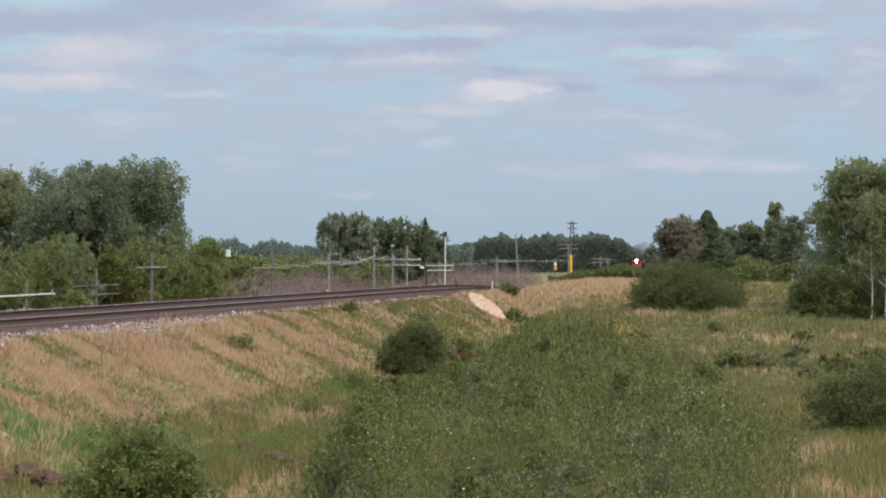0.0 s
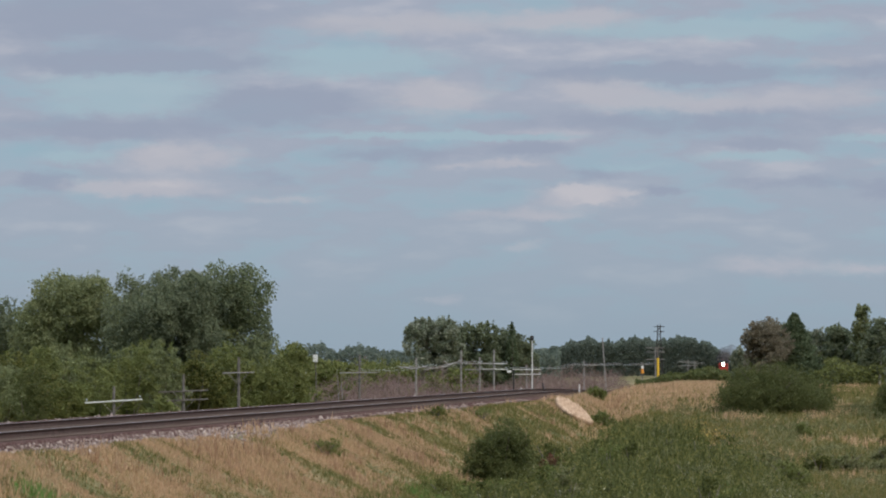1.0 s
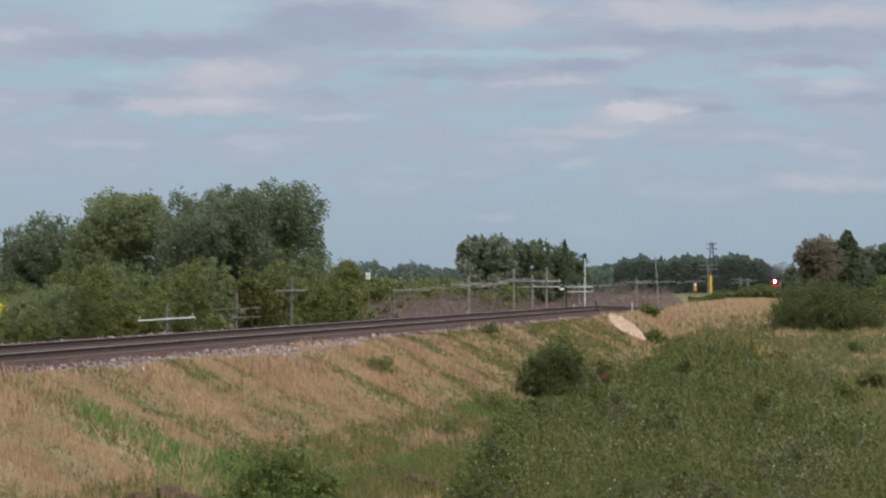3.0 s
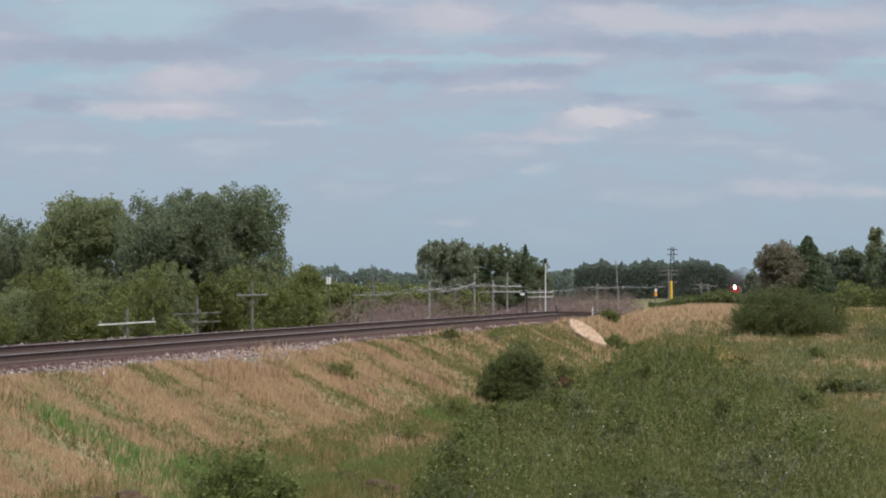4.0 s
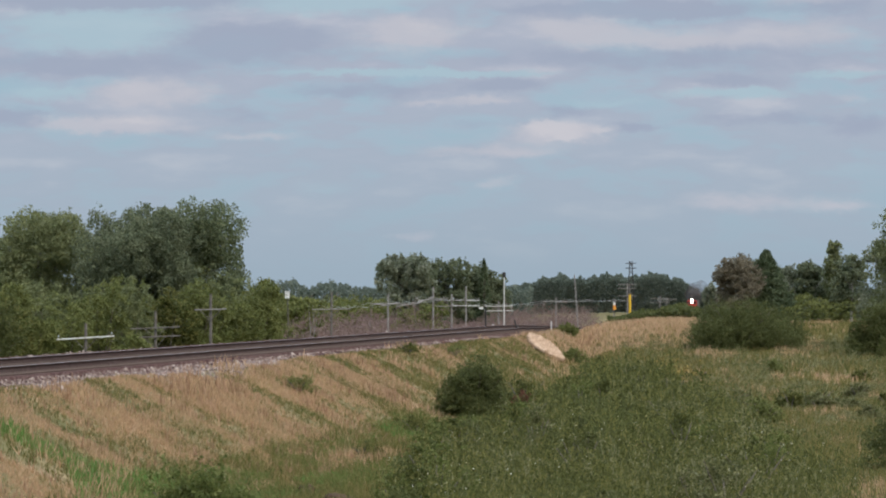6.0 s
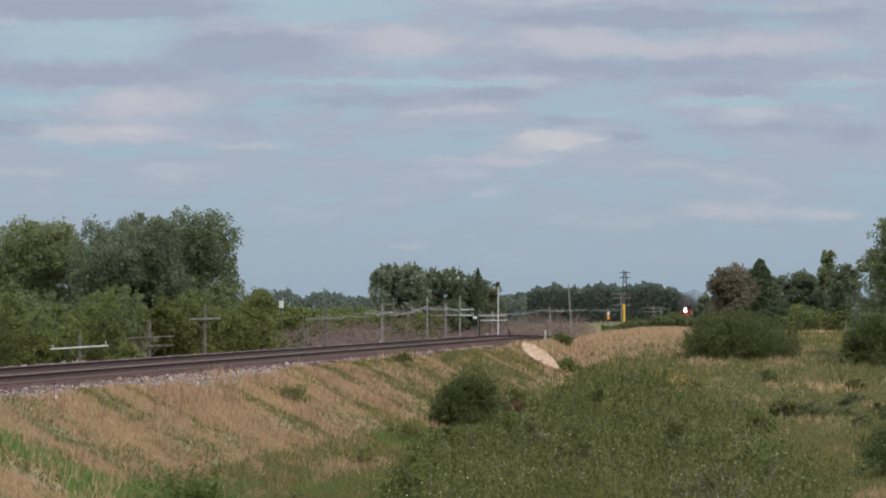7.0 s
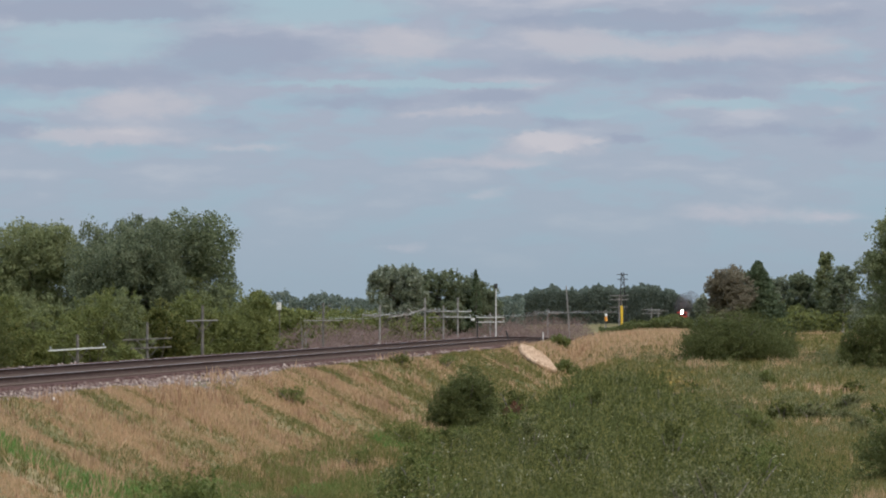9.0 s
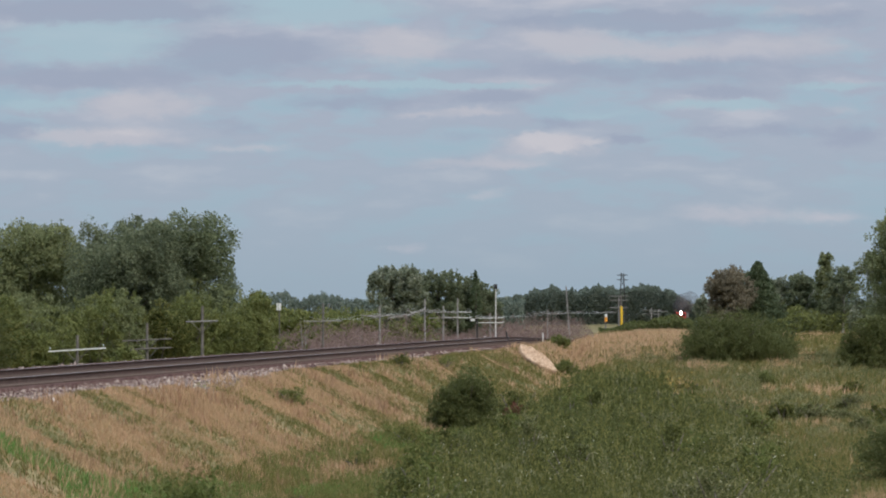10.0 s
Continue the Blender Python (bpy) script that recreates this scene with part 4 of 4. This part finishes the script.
def build_canola():
    n = 20000
    x, y = rng.uniform(-240, -84, n), rng.uniform(800, 1160, n)
    z = land(x, y) + rng.uniform(0.5, 1.2, n)
    v, f = tri_leaves(np.stack([x, y, z], 1), rng.uniform(1.0, 2.6, n), 0.0, 0.9)
    tagged(soup("canola_field", v, f, M_CANOLA), "bright yellow canola field in bloom far off", "crop field", kind="stuff")


build_canola()


# ---- old pole line ----
def telegraph_pole(x, y, top, arms, length, label, tilt=0.0, lean=0.0, wood=None):
    """A wooden pole with crossarms, V braces and pin insulators; heights above the meadow."""
    g = float(land(x, y))
    root = thing("telegraph_pole", (x, y, g), label, "telegraph pole", "old pole line", turn=-5.0)
    root.rotation_euler[1] = radians(lean)
    bm = bmesh.new()
    rod(bm, (0, 0, -0.5), (0, 0, top - g), 0.105, 0.075, 10)
    part("pole", bm, M_POLE if y < 420 else GREY_ARM, root)
    for h in arms:
        z = h - g
        t = math.tan(radians(tilt))
        bm = bmesh.new()
        box(bm, -length / 2, length / 2, -0.19, -0.11, -0.04, 0.04, 0.012)
        arm = part("crossarm", bm, wood or M_ARM, root, "bleached wooden crossarm")
        arm.matrix_basis = pose(0, 0, z, 0, -tilt, 0)
        for side in (-1, 1):
            bm = bmesh.new()
            rod(bm, (side * 0.62, -0.2, z + side * 0.62 * t - 0.03), (side * 0.06, -0.14, z - 0.62), 0.022, 0.022, 5)
            part("brace", bm, M_POLE, root)
        for px in (-0.46 * length, 0.46 * length) if wood is None else ():
            bm = bmesh.new()
            rod(bm, (0, 0, 0.05), (0, 0, 0.14), 0.018, 0.018, 5)
            rod(bm, (0, 0, 0.12), (0, 0, 0.22), 0.05, 0.035, 8)
            pin = part("insulator", bm, M_GLASSY, arm)
            pin.location = (px, -0.155, 0)
    return root


GREY_ARM = material("grey_crossarm_wood", [(0.22, 0.20, 0.185), (0.34, 0.32, 0.30)], 0.3, 0.9, 0.01, fine=0.2)
telegraph_pole(-19.7, 273, 5.07, (4.28,), 3.15, "leaning short wooden telegraph pole with one bleached crossarm", 3.5)
telegraph_pole(-17.4, 298, 5.65, (4.66, 4.14), 2.95, "weathered telegraph pole with two grey crossarms among shrubs", 2.5, 0, M_POLE)
telegraph_pole(-14.2, 299, 6.67, (5.75,), 1.9, "weathered grey telegraph pole with one crossarm", 1.5, 0, GREY_ARM)
telegraph_pole(-12.2, 326, 5.9, (5.66,), 2.2, "weathered telegraph pole half hidden by shrubs", 2.0)
telegraph_pole(-9.1, 385, 6.9, (5.55,), 3.0, "weathered telegraph pole with one crossarm above brush", 0.5, 0, GREY_ARM)
telegraph_pole(-5.3, 425, 6.7, (5.9,), 3.0, "pale weathered telegraph pole above brown brush", -1.0, 0, GREY_ARM)
telegraph_pole(-1.65, 463, 7.4, (6.25,), 2.8, "grey telegraph pole above brown brush", 4.0, 0, GREY_ARM)
telegraph_pole(0.05, 480, 6.75, (6.15, 5.6), 2.9, "short telegraph pole with two grey crossarms", 0.5, 0, GREY_ARM)
telegraph_pole(1.45, 496, 7.5, (6.15, 5.6), 2.7, "pale telegraph pole with two bleached crossarms", -0.5)
telegraph_pole(5.0, 534, 6.0, (5.5, 5.0), 3.0, "grey telegraph pole with two bleached crossarms", 0.5)
telegraph_pole(12.2, 590, 6.4, (5.95,), 3.4, "grey telegraph pole far down the line", 0.0, 0, GREY_ARM)
telegraph_pole(16.4, 654, 9.4, (5.9,), 4.4, "leaning grey telegraph pole far down the line", 0.0, -4.0, GREY_ARM)
telegraph_pole(23.0, 715, 6.2, (5.9,), 3.2, "short grey telegraph pole far down the line", 0.0, 0, GREY_ARM)
telegraph_pole(25.9, 745, 8.4, (8.3, 7.7, 6.6), 2.8, "tall grey telegraph pole with three crossarms", 0.0, 0, GREY_ARM)
telegraph_pole(34.2, 830, 6.6, (6.2, 5.6), 3.2, "grey telegraph pole far down the line", 0.0, 0, GREY_ARM)
telegraph_pole(36.4, 855, 6.4, (6.0,), 3.2, "grey telegraph pole far down the line", 0.0, 0, GREY_ARM)


def line_wires():
    """Sagging leftovers of the wires between the far poles."""
    spans = [((-9.1, 385, 5.7), (-5.3, 425, 6.0)), ((-5.3, 425, 6.0), (-1.65, 463, 6.35)), ((-1.65, 463, 6.35), (1.45, 496, 6.25)), ((1.45, 496, 6.25), (5.0, 534, 5.6)), ((5.0, 534, 5.6), (12.2, 590, 6.05)), ((12.2, 590, 6.05), (16.4, 654, 6.0)), ((16.4, 654, 6.0), (23.0, 715, 6.0))]
    for a, b in spans:
        for off in (-1.1, 0.0, 1.1):
            bm = bmesh.new()
            A, B = Vector(a) + Vector((off, 0, 0.15)), Vector(b) + Vector((off, 0, 0.15))
            last = A
            for k in range(1, 7):
                f = k / 6
                q = A.lerp(B, f) - Vector((0, 0, 0.35 * 4 * f * (1 - f)))
                rod(bm, last, q, 0.007, 0.007, 4)
                last = q
            tagged(part("wire", bm, M_GALV, None), "thin sagging line wire strung between old poles", "wire", "line wires")


line_wires()


def mast():
    x, y = 4.62, 442
    g = float(land(x, y))
    root = thing("signal_mast", (x, y, g), "slender pale steel mast beside the track", "mast")
    bm = bmesh.new()
    rod(bm, (0, 0, -0.2), (0, 0, 8.35 - g), 0.06, 0.045, 8)
    part("pole", bm, M_ARM, root)
    bm = bmesh.new()
    box(bm, -0.16, 0.14, -0.1, 0.1, 8.2 - g, 8.62 - g, 0.02)
    part("head", bm, M_DARK, root, "dark small head on the mast")
    bm = bmesh.new()
    rod(bm, (0.02, 0, 4.0 - g), (0.9, 0, 5.3 - g), 0.04, 0.04, 6)
    part("strut", bm, M_POLE, root)
    bm = bmesh.new()
    rod(bm, (-0.55, 0, 5.0 - g), (-0.02, 0, 4.2 - g), 0.04, 0.04, 6)
    part("strut", bm, M_POLE, root)


mast()


def posts():
    x, y = 2.85, 420
    g = float(land(x, y))
    root = thing("marker_post", (x, y, g), "dark steel post beside the track", "post")
    bm = bmesh.new()
    box(bm, -0.07, 0.07, -0.07, 0.07, -0.3, 5.7 - g, 0.01)
    part("post", bm, M_DARK, root)
    bm = bmesh.new()
    box(bm, -0.55, -0.2, -0.05, 0.05, 5.45 - g, 5.65 - g, 0.01)
    part("plate", bm, M_ARM, root, "pale plate on the post")
    x, y = 5.45, 421
    g = float(land(x, y))
    root = thing("switch_stand", (x, y, g), "low dark iron stand beside the rails", "railway fitting")
    bm = bmesh.new()
    rod(bm, (-0.2, 0, 1.3), (0.15, 0, -0.1), 0.06, 0.08, 6)
    box(bm, -0.3, 0.5, -0.2, 0.2, -0.1, 0.25, 0.02)
    part("stand", bm, M_DARK, root)
    for x, y, h, c in ((3.5, 424, 0.9, M_ARM), (8.7, 440, 1.2, M_ARM)):
        root = thing("stake", on_land(x, y), "thin pale wooden stake beside the track", "stake", "stakes")
        bm = bmesh.new()
        box(bm, -0.05, 0.05, -0.03, 0.03, -0.2, h, 0.01)
        part("shaft", bm, c, root)
    # two-plate sign on a post
    x, y = -11.0, 340
    g = float(land(x, y))
    root = thing("line_sign", (x, y, g), "small white two-plate sign on a thin post", "sign")
    bm = bmesh.new()
    rod(bm, (0.15, 0.05, -0.3), (0.0, 0.05, 6.9 - g), 0.035, 0.035, 6)
    part("post", bm, M_POLE, root)
    for x0, x1 in ((-0.17, -0.04), (-0.02, 0.15)):
        bm = bmesh.new()
        box(bm, x0, x1, -0.015, 0.015, 6.38 - g, 6.86 - g, 0.005)
        part("plate", bm, M_WHITE, root)
    for x in (-9.75, -9.5):
        root = thing("bare_sapling", on_land(x, 348), "thin pale bare sapling beyond the track", "sapling", "bare saplings")
        bm = bmesh.new()
        h = 5.9 - float(land(x, 348))
        rod(bm, (0, 0, -0.2), (0.08, 0, h * 0.6), 0.026, 0.018, 5)
        rod(bm, (0.08, 0, h * 0.6), (-0.03, 0, h), 0.025, 0.008, 5)
        rod(bm, (0.08, 0, h * 0.6), (0.4, 0, h * 0.95), 0.018, 0.006, 5)
        part("stem", bm, GREY_ARM, root)


posts()


def power_pole():
    x, y = 25.3, 716
    g = float(land(x, y))
    root = thing("guy_wire_guard", (x, y, g), "bright yellow guard tube on a guyed utility pole", "pole guard")
    bm = bmesh.new()
    rod(bm, (0, 0, -0.2), (-0.05, 0, 6.8 - g), 0.17, 0.17, 10)
    part("tube", bm, M_YELLOW, root)
    bm = bmesh.new()
    rod(bm, (-0.05, 0, 6.8 - g), (-0.15, 0, 8.3 - g), 0.11, 0.10, 8)
    part("upper_tube", bm, M_POLE, root, "weathered upper pole")
    x, y = 40.8, 1150
    root = thing("pylon", (x, y, float(land(x, y))), "far dark lattice pylon above the trees", "pylon")
    h = 14.6 - float(land(x, y))
    bm = bmesh.new()
    for sx in (-1, 1):
        for sy in (-1, 1):
            rod(bm, (sx * 0.9, sy * 0.9, 0), (sx * 0.28, sy * 0.28, h), 0.10, 0.08, 5)
    for k in range(8):
        z0, z1 = h * k / 8, h * (k + 1) / 8
        a, b = 0.9 - 0.62 * k / 8, 0.9 - 0.62 * (k + 1) / 8
        rod(bm, (-a, -a, z0), (b, -b, z1), 0.06, 0.06, 4)
        rod(bm, (a, -a, z0), (-b, -b, z1), 0.06, 0.06, 4)
    part("lattice", bm, M_DARK, root)
    for z in (h * 0.88, h * 0.96):
        bm = bmesh.new()
        box(bm, -1.2, 1.2, -0.1, 0.1, z - 0.09, z + 0.09)
        part("crossarm", bm, M_DARK, root)
    x, y = 22.8, 708
    g = float(land(x, y))
    root = thing("cable_marker", (x, y, g), "orange cable marker post with a white cap", "marker post")
    bm = bmesh.new()
    rod(bm, (0, 0, 4.65 - g), (0, 0, 5.3 - g), 0.22, 0.17, 8)
    part("sleeve", bm, M_ORANGE, root)
    bm = bmesh.new()
    rod(bm, (0, 0, -0.2), (0, 0, 4.7 - g), 0.06, 0.06, 8)
    part("post", bm, M_POLE, root, "grey post")
    bm = bmesh.new()
    rod(bm, (0, 0, 5.3 - g), (0, 0, 5.7 - g), 0.18, 0.16, 8)
    part("cap", bm, M_WHITE, root, "white cap")


power_pole()


def fallen_limbs():
    """Bleached dead limbs hung up in the old wires."""
    for a, b, c in (((-4.9, 452, 5.62), (-2.9, 453, 5.95), (-1.5, 454, 6.5)), ((-3.2, 452, 6.45), (-2.7, 452, 6.0), (-3.4, 452, 5.7)), ((-7.0, 440, 5.9), (-5.8, 441, 5.75), (-4.6, 442, 5.95))):
        root = thing("dead_limb", (a[0], a[1], float(land(a[0], a[1]))), "bleached dead limb leaning across the old wires", "branch", "dead limbs")
        o = Vector(root.location)
        bm = bmesh.new()
        rod(bm, Vector(a) - o, Vector(b) - o, 0.05, 0.06, 6)
        rod(bm, Vector(b) - o, Vector(c) - o, 0.06, 0.035, 6)
        rod(bm, Vector(b) - o, Vector(b) - o + Vector((0.7, 0, 0.3)), 0.035, 0.012, 5)
        part("limb", bm, GREY_ARM, root)
        # added prop to the ground, so that the limb does not float
        bm = bmesh.new()
        rod(bm, Vector((a[0], a[1], a[2])) - o, Vector((0, 0, -0.1)), 0.03, 0.05, 6)
        part("limb_prop", bm, M_BARK, root, "thin grey prop added under a dead limb")


fallen_limbs()


def clay_bank(x, y, w, seed):
    """A slumped lump of bare clay at the foot of the bank."""
    root = thing("clay_lump", on_land(x, y, 0.1), "slumped dark brown bare clay at the bank's foot", "clay", "clay lumps")
    bm = bmesh.new()
    bmesh.ops.create_icosphere(bm, subdivisions=4, radius=1.0)
    for v in bm.verts:
        k = 1 + 0.5 * noise.noise(v.co * 1.8 + Vector((seed, 0, 0))) + 0.35 * noise.noise(v.co * 5) + 0.2 * noise.noise(v.co * 11)
        v.co = Vector((v.co.x * w * k, v.co.y * w * 2.2 * k, max(v.co.z, -0.3) * 0.27 * k))
    part("clod", bm, M_CLAY, root, "", True)


for x, y, w in ((-3.5, 156, 0.6), (-2.9, 152, 0.4), (-4.6, 164, 0.4), (-10.3, 145, 0.55), (-9.5, 141, 0.5), (-11.0, 141, 0.4), (0.1, 143, 0.45), (0.6, 139, 0.35)):
    clay_bank(x, y, w, int(y))


def build_riprap():
    n = 4200
    k = rng.random(n)
    u = 3.5 + 3.4 * k
    y = 390 - 4.2 * (u - 3.6) + rng.uniform(-1, 1, n) * (1.2 + 6.2 * np.sin(np.pi * k**0.8)) * (0.8 + 0.4 * snoise(k * 6, k * 0, 33))
    x = track_x(y) + u
    c = np.stack([x, y, land(x, y) + 0.18 + 0.12 * rng.random(n)], 1)
    oct_v = np.array([[1, 0, 0], [-1, 0, 0], [0, 1, 0], [0, -1, 0], [0, 0, 1], [0, 0, -1]], float)
    oct_f = np.array([[0, 2, 4], [2, 1, 4], [1, 3, 4], [3, 0, 4], [2, 0, 5], [1, 2, 5], [3, 1, 5], [0, 3, 5]])
    s = rng.uniform(0.10, 0.26, n)
    v = c[:, None, :] + oct_v[None] * (s[:, None, None] * rng.uniform(0.6, 1.2, (n, 6, 1)))
    f = (np.arange(n)[:, None, None] * 6 + oct_f[None]).reshape(-1, 3)
    tagged(soup("rock_chute", v.reshape(-1, 3), f, M_RIPRAP), "pale buff crushed rock chute down the bank", "rocks", kind="stuff")


build_riprap()


# ---- train ----
def locomotive():
    """A diesel locomotive, nose towards -y, rail top at z = 0."""
    root = thing("locomotive", (0, 0, 0), "red and black diesel locomotive with its headlight on", "locomotive")
    bm = bmesh.new()
    box(bm, -1.5, 1.5, 0.6, 21.5, 1.05, 1.55, 0.05)
    part("frame", bm, M_BLACK, root, "black underframe")
    bm = bmesh.new()
    box(bm, -1.0, 1.0, 1.1, 2.9, 1.55, 3.15, 0.18)
    part("nose", bm, M_RED, root)
    bm = bmesh.new()
    box(bm, -1.5, 1.5, 2.9, 5.3, 1.55, 4.45, 0.16)
    cab = part("cab", bm, M_RED, root)
    for x0, x1 in ((-1.3, -0.45), (0.45, 1.3)):
        bm = bmesh.new()
        box(bm, x0, x1, 2.86, 2.93, 3.30, 3.95, 0.02)
        part("windscreen", bm, M_PANE, cab, "dark cab window")
    bm = bmesh.new()
    box(bm, -0.95, 0.95, 5.3, 20.8, 1.55, 4.25, 0.12)
    part("hood", bm, M_RED, root)
    bm = bmesh.new()
    box(bm, -1.35, 1.35, 16.5, 20.5, 3.6, 4.55, 0.1)
    part("radiator", bm, M_BLACK, root, "flared black radiator housing")
    bm = bmesh.new()
    box(bm, -0.3, 0.3, 10.5, 11.6, 4.25, 4.6, 0.05)
    part("exhaust_stack", bm, M_BLACK, root)
    bm = bmesh.new()
    box(bm, -0.5, 0.5, 2.70, 2.92, 3.6, 4.92, 0.05)
    housing = part("headlight_housing", bm, M_BLACK, root)
    # discs larger than real lamps: the glare is put into their shape
    for z in (3.98, 4.52):
        bm = bmesh.new()
        bmesh.ops.create_cone(bm, cap_ends=True, segments=16, radius1=0.33, radius2=0.33, depth=0.06, matrix=pose(0, 2.67, z, 90))
        part("headlight", bm, M_LAMP, housing, "glowing white headlight")
    bm = bmesh.new()
    box(bm, -1.5, 1.5, 0.35, 0.6, 0.15, 1.5, 0.05)
    part("plow", bm, M_BLACK, root, "black snow plow")
    for y in (2.2, 15.6):
        bm = bmesh.new()
        box(bm, -1.25, 1.25, y, y + 4.2, 0.45, 0.95, 0.05)
        truck = part("truck", bm, M_BLACK, root)
        for k in range(3):
            for x in (-0.76, 0.76):
                bm = bmesh.new()
                bmesh.ops.create_cone(bm, cap_ends=True, segments=18, radius1=0.52, radius2=0.52, depth=0.13, matrix=pose(x, y + 0.5 + 1.6 * k, 0.52, 0, 90, 0))
                part("wheel", bm, M_RAIL, truck)
    return root


def hopper_car():
    root = thing("hopper_car", (0, 0, 0), "dark grey-brown covered hopper car behind the locomotive", "freight car", "hopper cars")
    bm = bmesh.new()
    box(bm, -1.55, 1.55, 0.6, 17.2, 1.5, 4.5, 0.25)
    part("body", bm, M_HOPPER, root)
    bm = bmesh.new()
    box(bm, -0.4, 0.4, 1.5, 16.3, 4.5, 4.65, 0.04)
    part("roof_walk", bm, M_GALV, root)
    for y in (1.2, 14.6):
        bm = bmesh.new()
        box(bm, -1.2, 1.2, y, y + 2.0, 0.4, 0.95, 0.05)
        truck = part("truck", bm, M_BLACK, root)
        for k in range(2):
            for x in (-0.76, 0.76):
                bm = bmesh.new()
                bmesh.ops.create_cone(bm, cap_ends=True, segments=16, radius1=0.46, radius2=0.46, depth=0.13, matrix=pose(x, y + 0.3 + 1.5 * k, 0.46, 0, 90, 0))
                part("wheel", bm, M_RAIL, truck)
    return root


def smoke_material():
    mat = bpy.data.materials.new("thin_diesel_smoke")
    mat.use_nodes = True
    nt = mat.node_tree
    nt.nodes.clear()
    out, d, t, ms = (nt.nodes.new(k) for k in ("ShaderNodeOutputMaterial", "ShaderNodeBsdfDiffuse", "ShaderNodeBsdfTransparent", "ShaderNodeMixShader"))
    d.inputs[0].default_value = (0.12, 0.11, 0.11, 1)
    tc, n, mr = nt.nodes.new("ShaderNodeTexCoord"), nt.nodes.new("ShaderNodeTexNoise"), nt.nodes.new("ShaderNodeMapRange")
    n.inputs["Scale"].default_value = 0.8
    nt.links.new(tc.outputs["Object"], n.inputs["Vector"])
    nt.links.new(n.outputs[0], mr.inputs[0])
    mr.inputs[1].default_value, mr.inputs[2].default_value, mr.inputs[3].default_value, mr.inputs[4].default_value = 0.3, 0.7, 0.08, 0.34
    nt.links.new(mr.outputs[0], ms.inputs[0])
    nt.links.new(t.outputs[0], ms.inputs[1])
    nt.links.new(d.outputs[0], ms.inputs[2])
    nt.links.new(ms.outputs[0], out.inputs[0])
    return mat


def exhaust_smoke():
    root = thing("exhaust_smoke", (0, 0, 0), "thin dark diesel smoke above the locomotive", "smoke")
    mat, r = smoke_material(), random.Random(3)
    for i in range(6):
        bm = bmesh.new()
        bmesh.ops.create_icosphere(bm, subdivisions=3, radius=1.0)
        k = 1.4 + 0.35 * i
        for v in bm.verts:
            q = 1 + 0.5 * noise.noise(v.co * 1.4 + Vector((i * 3.0, 0, 0)))
            v.co = Vector((v.co.x * k * q, v.co.y * k * 1.6 * q, v.co.z * k * 0.9 * q))
        puff = part("puff", bm, mat, root, "", True)
        puff.location = (0.25 * i + r.uniform(-0.9, 0.9), 11 + 2.4 * i, 5.0 + 0.55 * i + r.uniform(-0.4, 0.4))
    return root


LOCO = locomotive()
SMOKE = exhaust_smoke()
CARS = [hopper_car()]
for i in range(3):
    CARS.append(copy_thing(CARS[0], pose(0, 0, 0)))


# ---- ties, one by one where the camera passes nearest ----
def build_ties():
    bm = bmesh.new()
    box(bm, -1.3, 1.3, -0.115, 0.115, -0.2, 0.0, 0.01)
    first = part("tie", bm, M_TIE, TRACK)
    y, n, rest = 166.0, 0, []
    while y < 460:
        place = Vector((float(track_x(y)), y, float(track_z(y)) - 0.175 + 0.1))
        m = Matrix.Translation(place) @ pose(0, 0, 0, 0, 7.5, -5.4 + random.uniform(-0.6, 0.6))
        if n < 300:
            tie = first if n == 0 else new("tie", first.data)
            tie.parent = TRACK
            tie.matrix_basis = m
        else:
            rest.append(m)
        y, n = y + 0.55, n + 1
    v0 = np.array([[x, yy, z] for x in (-1.3, 1.3) for yy in (-0.115, 0.115) for z in (-0.2, 0.0)])
    f0 = np.array([[0, 1, 3, 2], [4, 6, 7, 5], [0, 4, 5, 1], [2, 3, 7, 6], [1, 5, 7, 3], [0, 2, 6, 4]])
    V = np.concatenate([v0 @ np.array(m.to_3x3()).T + np.array(m.translation) for m in rest])
    F = np.concatenate([f0 + 8 * i for i in range(len(rest))])
    tagged(soup("tie_stretch", V, F, M_TIE, TRACK), kind="stuff")


build_ties()


def motions():
    """The train comes on at 20 m/s along the far straight."""
    slope = -math.degrees(math.atan(0.0576))
    times = [0.5 * k for k in range(21)]

    def at(y):
        return pose(float(track_x(y)), y, float(track_z(y)), 0, 0, slope)

    walk(LOCO, [(t, at(1700 - 20 * t)) for t in times])
    walk(SMOKE, [(t, at(1700 - 20 * t)) for t in times])
    for i, car in enumerate(CARS):
        walk(car, [(t, at(1722.5 + 18 * i - 20 * t)) for t in times])


motions()
